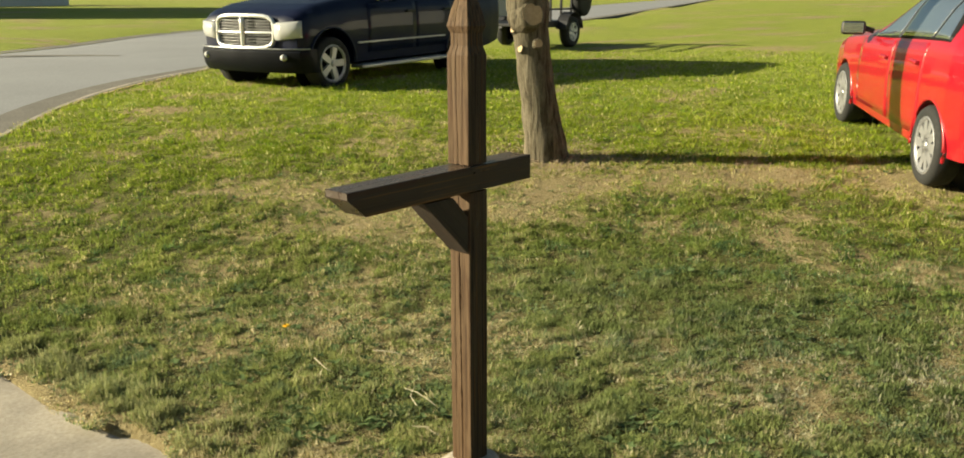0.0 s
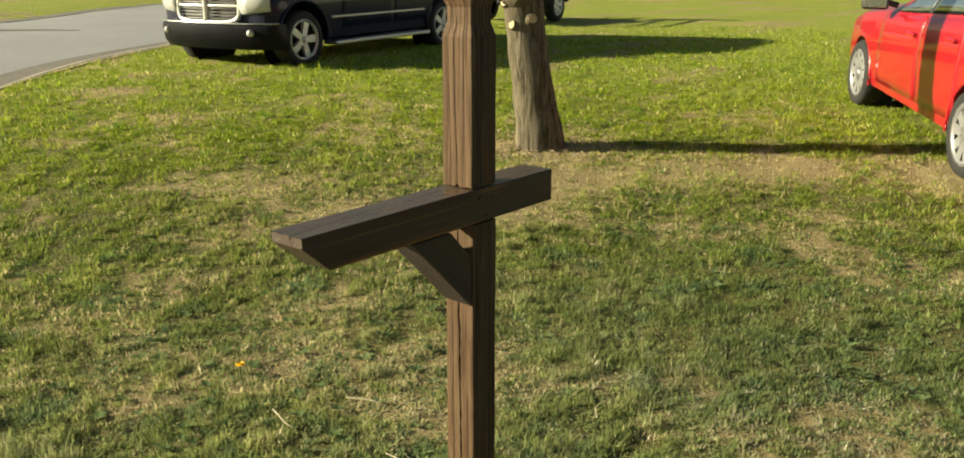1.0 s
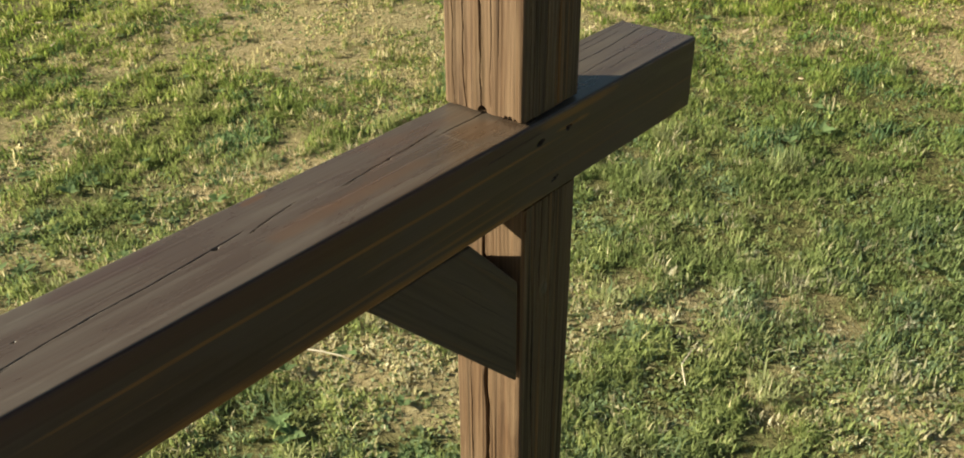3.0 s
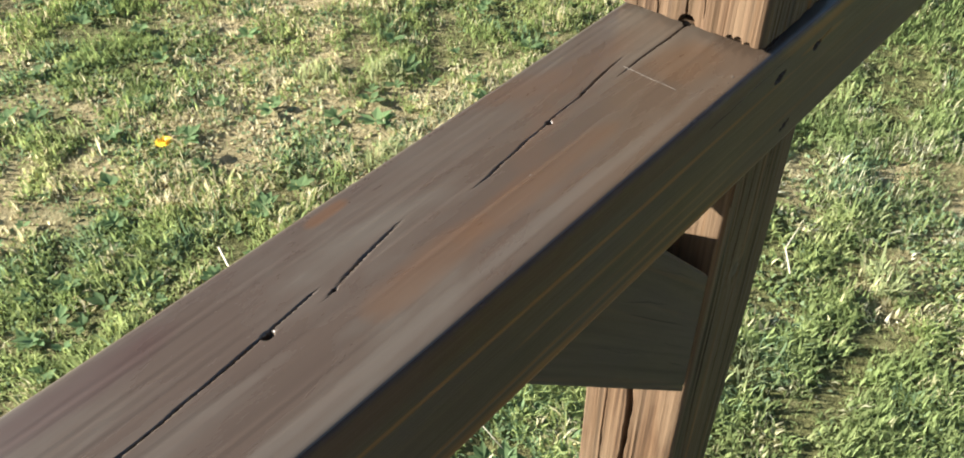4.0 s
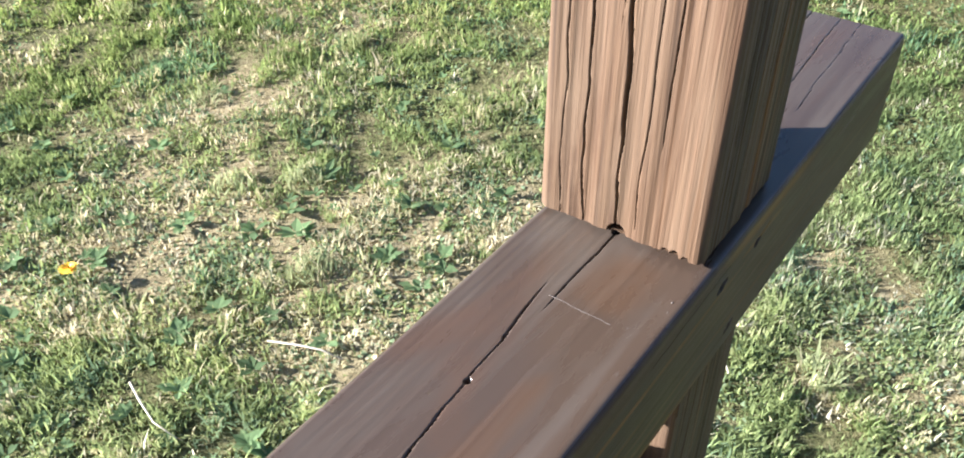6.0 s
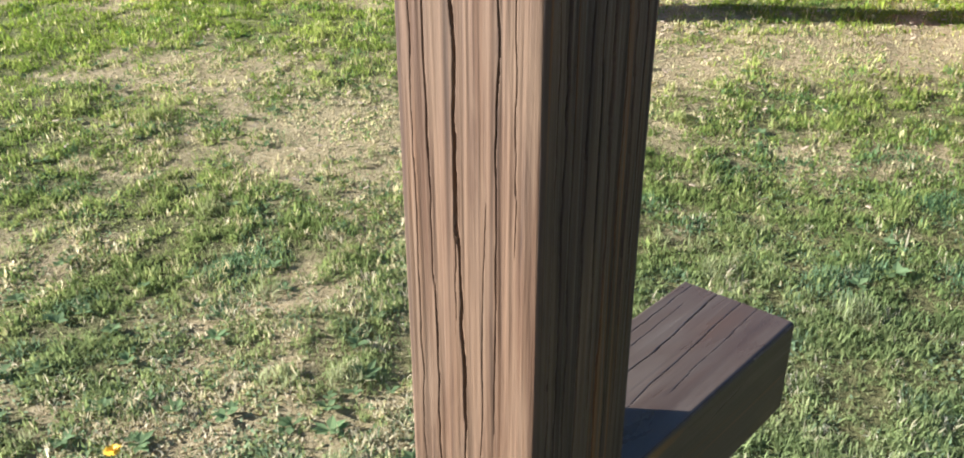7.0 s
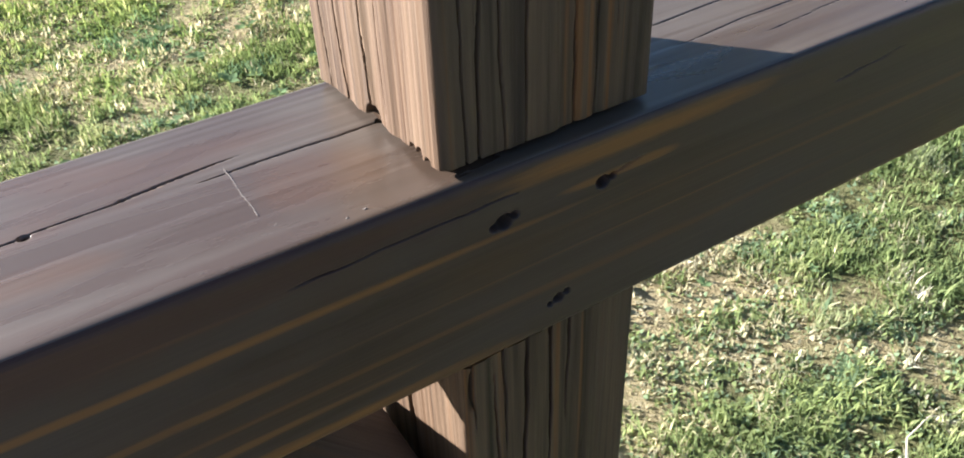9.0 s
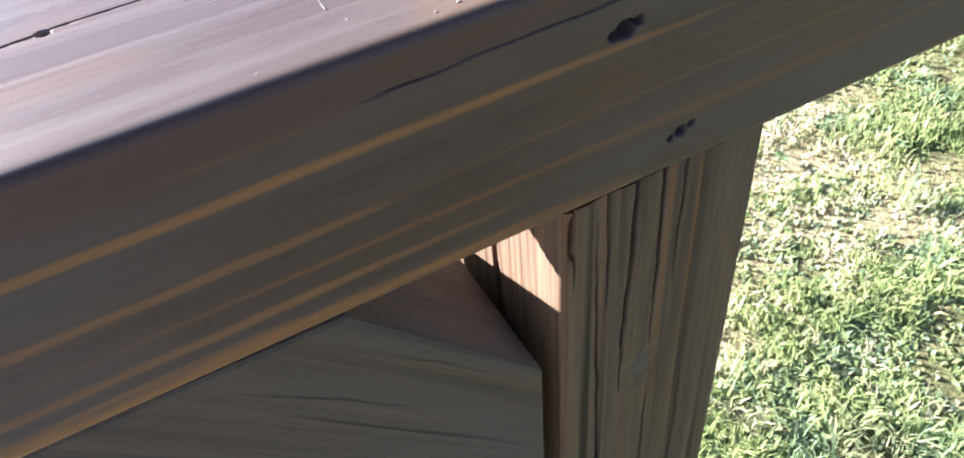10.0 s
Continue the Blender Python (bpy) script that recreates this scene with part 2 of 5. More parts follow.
def lawn_material():
    m, nd, lk, b = mat_new("turf", 0.95, spec=0.1)
    fine = n_noise(nd, lk, n_coords(nd, lk, g3(55)), 1, 8, 0.7)
    tuft = n_noise(nd, lk, n_coords(nd, lk, g3(7)), 1, 6, 0.65)
    broad = n_noise(nd, lk, n_coords(nd, lk, g3(0.55)), 1, 5, 0.6)
    green = n_ramp(nd, lk, fine, [(0.25, (0.11, 0.145, 0.022)), (0.5, (0.29, 0.325, 0.070)), (0.75, (0.50, 0.50, 0.150))])
    straw = n_ramp(nd, lk, fine, [(0.25, (0.17, 0.125, 0.065)), (0.5, (0.36, 0.285, 0.165)), (0.75, (0.54, 0.45, 0.29))])
    dry = nd.new("ShaderNodeAttribute")
    dry.attribute_name = "dry"
    add = nd.new("ShaderNodeMath")
    add.operation = "MULTIPLY_ADD"
    lk.new(tuft, add.inputs[0])
    add.inputs[1].default_value = 0.7
    lk.new(dry.outputs["Fac"], add.inputs[2])
    thatch = n_ramp(nd, lk, fine, [(0.25, (0.055, 0.048, 0.022)), (0.5, (0.150, 0.140, 0.060)), (0.75, (0.300, 0.265, 0.140))])
    open_turf = nd.new("ShaderNodeAttribute")
    open_turf.attribute_name = "dense"
    green = n_mix(nd, lk, open_turf.outputs["Fac"], thatch, green)
    col = n_mix(nd, lk, n_ramp(nd, lk, add.outputs[0], [(0.42, g3(0)), (0.66, g3(1))]), green, straw)
    col = n_mix(nd, lk, 0.5, col, n_ramp(nd, lk, broad, [(0.3, (0.75, 0.85, 0.6)), (0.7, (1.15, 1.1, 0.9))]), "MULTIPLY")
    lk.new(col, b.inputs["Base Color"])
    add2 = nd.new("ShaderNodeMath")
    add2.operation = "ADD"
    lk.new(fine, add2.inputs[0])
    lk.new(tuft, add2.inputs[1])
    n_bump(nd, lk, b, add2.outputs[0], 1.0, 0.03)
    return m


TURF = lawn_material()


def blade_material():
    m, nd, lk, b = mat_new("grass_blade", 0.8, spec=0.08)
    at = nd.new("ShaderNodeAttribute")
    at.attribute_name = "tint"
    lk.new(at.outputs["Color"], b.inputs["Base Color"])
    geo, up = nd.new("ShaderNodeNewGeometry"), nd.new("ShaderNodeVectorMath")
    lk.new(geo.outputs["Normal"], up.inputs[0])
    up.inputs[1].default_value = (0, 0, 0.55)
    nrm = nd.new("ShaderNodeVectorMath")
    nrm.operation = "NORMALIZE"
    lk.new(up.outputs[0], nrm.inputs[0])
    lk.new(nrm.outputs[0], b.inputs["Normal"])
    out = nd["Material Output"]
    tr, mx = nd.new("ShaderNodeBsdfTranslucent"), nd.new("ShaderNodeMixShader")
    lk.new(at.outputs["Color"], tr.inputs[0])
    mx.inputs[0].default_value = 0.45
    lk.new(b.outputs[0], mx.inputs[1])
    lk.new(tr.outputs[0], mx.inputs[2])
    lk.new(mx.outputs[0], out.inputs[0])
    return m


BLADE = blade_material()


def plain(name, colour, rough, metal=0.0, scale=40.0, vary=0.12, coat=0.0):
    m, nd, lk, b = mat_new(name, rough, metal, colour)
    n = n_noise(nd, lk, n_coords(nd, lk, g3(scale)), 1, 5, 0.6)
    lk.new(n_ramp(nd, lk, n, [(0.3, tuple(c * (1 - vary) for c in colour)), (0.7, tuple(min(1, c * (1 + vary)) for c in colour))]), b.inputs["Base Color"])
    lk.new(n_ramp(nd, lk, n, [(0.3, g3(max(0.02, rough * 0.85))), (0.7, g3(min(1, rough * 1.15)))]), b.inputs["Roughness"])
    b.inputs["Coat Weight"].default_value = coat
    b.inputs["Coat Roughness"].default_value = 0.04
    return m


NAVY = plain("navy_paint", (0.003, 0.006, 0.026), 0.5, 0.0, 3, 0.1, 0.25)
NAVY.node_tree.nodes["Principled BSDF"].inputs["Specular IOR Level"].default_value = 0.15
BUMPER = plain("bumper_paint", (0.002, 0.003, 0.006), 0.5, 0.0, 3, 0.1, 0.08)
BUMPER.node_tree.nodes["Principled BSDF"].inputs["Specular IOR Level"].default_value = 0.1
RED = plain("red_paint", (0.34, 0.004, 0.014), 0.35, 0.0, 3, 0.06, 1.0)
RED.node_tree.nodes["Principled BSDF"].inputs["Coat IOR"].default_value = 1.55
CHROME = plain("chrome", (0.75, 0.74, 0.72), 0.12, 1.0)
SLAT_GREY = plain("slat_grey", (0.10, 0.10, 0.10), 0.4, 0.4)
CHROME_SOFT = plain("worn_chrome", (0.80, 0.80, 0.80), 0.22, 0.45)
ALLOY = plain("alloy", (0.42, 0.42, 0.43), 0.35, 0.4)
RUBBER = plain("rubber", (0.014, 0.014, 0.014), 0.85)
BLACK_PLASTIC = plain("black_plastic", (0.02, 0.02, 0.022), 0.55)
DARK_TRIM = plain("dark_trim", (0.008, 0.008, 0.009), 0.6)
DARK_TRIM.node_tree.nodes["Principled BSDF"].inputs["Specular IOR Level"].default_value = 0.2
COVER_SILVER = plain("wheel_cover_silver", (0.27, 0.27, 0.28), 0.4, 0.4)
SILL_SILVER = plain("silver_trim", (0.35, 0.35, 0.36), 0.35, 0.7)
GALVANISED = plain("galvanised_steel", (0.42, 0.43, 0.45), 0.5, 0.6)
WHITE_PAINT = plain("white_paint", (0.72, 0.70, 0.66), 0.6)
BLACK_STEEL = plain("black_steel", (0.025, 0.025, 0.028), 0.5, 0.3)
SPECK = plain("pale_speck", (0.13, 0.105, 0.085), 0.8)
DARK_GAP = plain("dark_gap", (0.006, 0.004, 0.003), 0.95)
RUST_STEEL = plain("rusty_steel", (0.05, 0.03, 0.022), 0.8, 0.3)
SIDING = plain("pale_siding", (0.62, 0.62, 0.62), 0.7)
ROOF_SHINGLE = plain("roof_shingle", (0.10, 0.09, 0.085), 0.9)
YELLOW = plain("dandelion_yellow", (0.85, 0.55, 0.01), 0.6)
LEAF = plain("leaf", (0.06, 0.10, 0.02), 0.6, 0.0, 8, 0.4)
STRAW = plain("straw", (0.50, 0.43, 0.31), 0.8)
CHIP = plain("wood_chip", (0.36, 0.28, 0.18), 0.85, 0.0, 60, 0.4)


def glass_dark(name, tint=(0.42, 0.50, 0.58)):
    m, nd, lk, b = mat_new(name, 0.03, 0.75, tint, 0.9)
    b.inputs["Coat Weight"].default_value = 1.0
    b.inputs["Coat IOR"].default_value = 6.0
    b.inputs["Coat Roughness"].default_value = 0.02
    return m


CAR_GLASS = glass_dark("tinted_car_glass")
LENS, _, _, _lb = mat_new("lamp_lens", 0.15, 0.0, (0.46, 0.46, 0.45))
_lb.inputs["Coat Weight"].default_value = 0.6


# ---- ground, road, kerb ----
def ground_height(x, y):
    s = np.maximum(0.0, 0.75 * np.asarray(x, float) + 0.55 * np.asarray(y, float))
    return 0.52 * (1 - np.exp(-((s / 5.6) ** 1.8)))


def smooth_line(points, n):
    """A Catmull-Rom line through the points, n steps between two."""
    p = np.array([(2 * np.array(points[0]) - points[1]), *points, (2 * np.array(points[-1]) - points[-2])], float)
    out = []
    for i in range(1, len(p) - 2):
        for t in np.linspace(0, 1, n, endpoint=False):
            out.append(0.5 * ((2 * p[i]) + (p[i + 1] - p[i - 1]) * t + (2 * p[i - 1] - 5 * p[i] + 4 * p[i + 1] - p[i + 2]) * t**2 + (3 * p[i] - p[i - 1] - 3 * p[i + 1] + p[i + 2]) * t**3))
    return np.array([*out, p[-2]])


KERB = smooth_line([(-0.3, -60), (-0.4, -12), (-0.45, -4), (-0.48, -1.2), (-0.56, 0.3), (-0.65, 0.81), (-0.76, 1.37), (-0.83, 1.95), (-0.82, 2.9), (-0.55, 4.4), (0.05, 5.9), (1.16, 7.56), (3.17, 9.62), (5.71, 11.25), (12, 14.4), (34, 24.4), (85, 50), (400, 210)], 8)
FAR_KERB = smooth_line([(-10, -60), (-9.8, -12), (-9.6, -4), (-9.5, -1.2), (-9.4, 0.3), (-9.3, 1.5), (-9.1, 3.0), (-8.6, 5.0), (-7.7, 7.5), (-6.2, 10), (-3.5, 13), (-0.2, 15.6), (3.0, 17.6), (7.0, 20.4), (15.4, 27.5), (38, 38), (88, 62), (400, 225)], 8)


def side_of(line, x, y):
    """Signed distance from a line: positive on its right."""
    x, y = np.asarray(x, float), np.asarray(y, float)
    best, sign = np.full(x.shape, 1e9), np.ones(x.shape)
    for (ax, ay), (bx, by) in zip(line, line[1:]):
        dx, dy = bx - ax, by - ay
        t = np.clip(((x - ax) * dx + (y - ay) * dy) / (dx * dx + dy * dy), 0, 1)
        d = np.hypot(x - ax - t * dx, y - ay - t * dy)
        near = d < best
        sign = np.where(near, np.where((x - ax) * dy - (y - ay) * dx > 0, 1.0, -1.0), sign)
        best = np.where(near, d, best)
    return best * sign


BARE = [(4.45, 1.3, 0.9, 0.45, 0.72), (5.2, 0.3, 0.8, 0.5, 0.55), (3.3, 2.3, 0.7, 0.5, 0.6), (1.85, 2.9, 0.75, 0.45, 0.62), (1.9, 3.7, 0.6, 0.35, 0.6), (2.7, 2.0, 0.6, 0.5, 0.5), (3.9, 2.75, 0.5, 0.5, 0.8),
        (0.95, 1.75, 0.35, 0.25, 0.45), (0.75, 0.95, 0.3, 0.3, 0.3), (-0.5, 0.9, 0.35, 0.25, 0.5), (-0.35, 0.35, 0.4, 0.4, 0.5), (2.90, 7.60, 0.40, 0.22, 1.0), (0.05, 0.05, 0.25, 0.25, 0.5)]


def dryness(x, y):
    """How bare and dry the turf is, 0 to 1."""
    d = np.zeros(np.shape(x))
    c, s = math.cos(0.75), math.sin(0.75)
    for bx, by, across, along, amount in BARE:
        u, v = (x - bx) * c + (y - by) * s, -(x - bx) * s + (y - by) * c
        d = np.maximum(d, amount * np.exp(-((v / across) ** 2) - (u / along) ** 2))
    edge = side_of(KERB[20:110], x, y)
    d = np.maximum(d, 0.75 * np.exp(-((edge / 0.09) ** 2)))
    n = value_noise(x * 1.9, y * 1.9, 3) * 0.5 + value_noise(x * 5.1, y * 5.1, 5) * 0.3 + value_noise(x * 13, y * 13, 6) * 0.2
    return np.clip(d * (0.45 + 1.1 * n) + np.clip(n - 0.50, 0, 1) * 1.5, 0, 1)


def build_ground():
    a = np.concatenate([-np.geomspace(900, 9, 26), np.arange(-8, -2, 0.5), np.arange(-2, 9, 0.07), np.geomspace(9, 900, 40)])
    b = np.concatenate([-np.geomspace(900, 6, 26), np.arange(-5, -2, 0.5), np.arange(-2, 12, 0.07), np.geomspace(12, 900, 40)])
    x, y = np.meshgrid(a, b, indexing="ij")
    near = side_of(KERB, x, y)
    far = side_of(FAR_KERB, x, y)
    on_road = (near < 0) & (far > 0)
    z = ground_height(x, y) + 0.018 * (value_noise(x * 3, y * 3, 8) - 0.5) + 0.05 * (value_noise(x * 0.5, y * 0.5, 9) - 0.5) * np.clip((np.hypot(x, y) - 2) / 4, 0, 1)
    z = np.where(on_road, ground_height(x, y) - 0.22 * np.clip(np.minimum(-near, far) / 0.1, 0, 1), z)
    nx, ny = x.shape
    idx = np.arange(nx * ny).reshape(nx, ny)
    faces = np.stack([idx[:-1, :-1], idx[1:, :-1], idx[1:, 1:], idx[:-1, 1:]], -1).reshape(-1, 4)
    me = arrays_mesh("ground", np.stack([x, y, z], -1).reshape(-1, 3), faces, TURF, True)
    at = me.attributes.new("dry", "FLOAT", "POINT")
    at.data.foreach_set("value", dryness(x, y).ravel().astype(np.float32))
    # beyond the standing blades the turf is closed
    dense = me.attributes.new("dense", "FLOAT", "POINT")
    dense.data.foreach_set("value", np.clip((np.hypot(x + 0.35, y + 0.3) - 4.5) / 5, 0, 1).ravel().astype(np.float32))
    tagged(new("ground", me), "patchy green and straw-coloured front lawn with bare spots", "lawn", kind="structure")


def strip(name, line_a, line_b, across, lift, mat, label, category, crown=0.0, smooth=True):
    t = np.linspace(0, 1, across)
    p = line_a[:, None] * (1 - t[:, None]) + line_b[:, None] * t[:, None]
    z = ground_height(p[..., 0], p[..., 1]) + lift + crown * np.sin(t * math.pi)
    nx, ny = z.shape
    idx = np.arange(nx * ny).reshape(nx, ny)
    faces = np.stack([idx[:-1, :-1], idx[:-1, 1:], idx[1:, 1:], idx[1:, :-1]], -1).reshape(-1, 4)
    me = arrays_mesh(name, np.concatenate([p, z[..., None]], -1).reshape(-1, 3), faces[:, ::-1], mat, smooth)
    ob = tagged(new(name, me), label, category, kind="structure")
    return ob


def shifted(line, d):
    t = np.gradient(line, axis=0)
    t /= np.linalg.norm(t, axis=1, keepdims=True)
    return line + np.stack([t[:, 1], -t[:, 0]], -1) * d


build_ground()
strip("road", shifted(KERB, -0.5), shifted(FAR_KERB, 0.35), 9, -0.045, ASPHALT, "pale grey worn asphalt street curving past the lawn", "road", 0.03)
SEAM = smooth_line([(4.2, 17.5), (5.0, 16.7), (5.6, 16.1), (6.2, 15.4)], 6)
strip("road_seam", SEAM, SEAM + np.array((0.30, 0.22)) * (0.35 + 0.65 * np.sin(np.linspace(0.2, 3.0, len(SEAM))))[:, None], 2, -0.010, OLD_KERB, "dark tarred crack in the asphalt", "road seam")
APRON, BEYOND = KERB[:72], KERB[71:]
for line, mat, label in ((APRON, CONCRETE, "pale sandy concrete kerb strip beside the lawn"), (BEYOND, OLD_KERB, "weathered grey kerb strip along the street's bend")):
    gutter = strip("kerb", shifted(line, 0.03), shifted(line, -0.56), 4, -0.03, mat, label, "kerb", 0.0, False)
    sol = gutter.modifiers.new("thick", "SOLIDIFY")
    sol.thickness, sol.offset = 0.12, -1
strip("kerb_edge", shifted(BEYOND, 0.06), shifted(BEYOND, 0.0), 2, 0.02, CONCRETE, "thin pale top edge of the kerb", "kerb")
strip("kerb", shifted(FAR_KERB, -0.03), shifted(FAR_KERB, 0.45), 4, -0.03, OLD_KERB, "weathered kerb strip along the far lawn", "kerb")


# ---- the mailbox post ----
def timber(name, length, half_w, half_h, mat, parent, m, res=0.0014, step=0.003, cracks=(), pits=(), end0=None, scale_at=None, stations=None, rough=0.0006, seed=1, label="", corner=0.004, mat2=None):
    """A sawn timber along x from 0 to length, y within half_w, z within half_h, with its checks and holes cut in.
    cracks: (face, x0, c0, x1, c1, width, depth); pits: (face, x, c, radius, depth); faces 0 top, 1 front (-y), 2 bottom, 3 back."""
    ring = []
    r = corner
    for face, (w, horizontal) in enumerate(((half_w, 1), (half_h, 0), (half_w, 1), (half_h, 0))):
        fine = [np.arange(min(k[2], k[4]) - 0.004, max(k[2], k[4]) + 0.004, 0.00032) for k in cracks if k[0] == face] + [np.arange(k[2] - 1.8 * k[3], k[2] + 1.8 * k[3], 0.0004) for k in pits if k[0] == face]
        cs = np.unique(np.round(np.concatenate([np.linspace(-(w - r), w - r, max(6, int(2 * (w - r) / res))), *fine]), 5))
        cs = cs[(np.abs(cs) <= w - r + 1e-6)]
        spaced = [cs[0]]
        for v in cs[1:]:
            if v - spaced[-1] > 0.00024:
                spaced.append(v)
        cs = spaced[::-1]
        for c in cs:
            c = float(c)
            if face == 0:
                ring.append((c, half_h, 0, 1, 0, c))
            elif face == 1:
                ring.append((-half_w, c, -1, 0, 1, c))
            elif face == 2:
                ring.append((-c, -half_h, 0, -1, 2, -c))
            else:
                ring.append((half_w, -c, 1, 0, 3, -c))
        a0 = math.pi / 2 + face * math.pi / 2
        cx, cz = ((-1, 1), (-1, -1), (1, -1), (1, 1))[face]
        for k in (0.33, 0.67):
            a = a0 + k * math.pi / 2
            ring.append((cx * (half_w - r) + r * math.cos(a), cz * (half_h - r) + r * math.sin(a), math.cos(a), math.sin(a), -1 - face, 0))
    ring = np.array(ring)
    us = np.linspace(0, length, int(length / step) + 1) if stations is None else np.array(stations)
    us = np.unique(np.round(np.concatenate([us, *[np.arange(p[1] - 2 * p[3], p[1] + 2 * p[3], 0.0005) for p in pits]]), 5))
    us = us[(us >= 0) & (us <= length)]
    ry, rz, ny, nz, face, c = ring.T
    U, C = np.meshgrid(us, c, indexing="ij")
    P = np.concatenate([[0], np.cumsum(np.hypot(np.diff(ry), np.diff(rz)))])[None] + 0 * U
    d = rough * (value_noise(U * 6 + seed, P * 420, seed) - 0.5) + rough * 1.2 * (value_noise(U * 2.2, P * 130 + 7, seed + 1) - 0.5) + 0.0012 * (value_noise(U * 5, P * 18, seed + 2) - 0.5)
    for f, x0, c0, x1, c1, width, depth in cracks:
        t = (U - x0) / (x1 - x0)
        centre = c0 + (c1 - c0) * t + 0.0022 * (value_noise(U * 26, 0 * U + x0 * 31 + c0 * 900, seed + 5) - 0.5) + 0.0012 * (value_noise(U * 90, 0 * U + c1 * 700, seed + 6) - 0.5)
        w = 0.55 * width * np.sqrt(np.clip(4 * t * (1 - t), 0, 1)) * (0.6 + 0.8 * value_noise(U * 45, 0 * U + c0 * 300, seed + 7)) + 1e-5
        cut = np.clip(1.5 - np.abs(C - centre) / w, 0, 1) * (t > 0) * (t < 1) * (face == f)[None]
        d -= depth * cut * np.clip(w / (0.3 * width), 0, 1)
    for f, x0, c0, rad, depth in pits:
        rr = np.hypot(U - x0, (C - c0) * 1.15)
        d -= depth * np.clip(1.6 - rr / rad, 0, 1).clip(0, 1) * (face == f)[None]
    k = np.ones_like(us) if scale_at is None else np.array([scale_at(u) for u in us])
    Y, Z = ry[None] * k[:, None] + ny[None] * d, rz[None] * k[:, None] + nz[None] * d
    X = U.copy()
    if end0 is not None:
        x_end = end0(Z)
        X = U + x_end * np.clip(1 - U / 0.16, 0, 1)
    nx, nr = U.shape
    idx = np.arange(nx * nr).reshape(nx, nr)
    nxt = np.roll(idx, -1, 1)
    faces = np.stack([idx[:-1], nxt[:-1], nxt[1:], idx[1:]], -1).reshape(-1, 4)
    verts = np.stack([X, Y, Z], -1).reshape(-1, 3)
    # end faces, as fine grids just inside the last rings
    caps_v, caps_f, base = [], [], len(verts)
    for end in (0, 1):
        kk = k[-1 if end else 0]
        g = np.linspace(-1, 1, 40)
        A, B = np.meshgrid(g * (half_w - 0.0012) * kk, g * (half_h - 0.0012) * kk, indexing="ij")
        relief = 0.0015 * (value_noise(A * 500, B * 500, seed + 9) - 0.5) + 0.0008
        E = (length - relief) if end else ((end0(B) if end0 is not None else 0 * B) + relief)
        ci = np.arange(1600).reshape(40, 40) + base
        q = np.stack([ci[:-1, :-1], ci[1:, :-1], ci[1:, 1:], ci[:-1, 1:]], -1).reshape(-1, 4)
        caps_v.append(np.stack([E, A, B], -1).reshape(-1, 3))
        caps_f.append(q if end else q[:, ::-1])
        base += 1600
    me = arrays_mesh(name, np.concatenate([verts, *caps_v]), np.concatenate([faces, *caps_f]), mat, True)
    # mat2 covers the front and bottom faces, which are turned from the sun
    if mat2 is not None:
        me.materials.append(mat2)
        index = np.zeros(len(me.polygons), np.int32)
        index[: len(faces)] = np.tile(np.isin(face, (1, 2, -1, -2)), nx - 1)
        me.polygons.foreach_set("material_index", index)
    ob = new(name, me)
    ob.parent = parent
    ob.matrix_local = m
    return tagged(ob, label=label)


UPRIGHT = Matrix(((0, 0, -1, 0), (0, 1, 0, 0), (1, 0, 0, 0), (0, 0, 0, 1)))
A, BEAM_TOP, BEAM_LOW = 0.0460, 1.1005, 1.0172


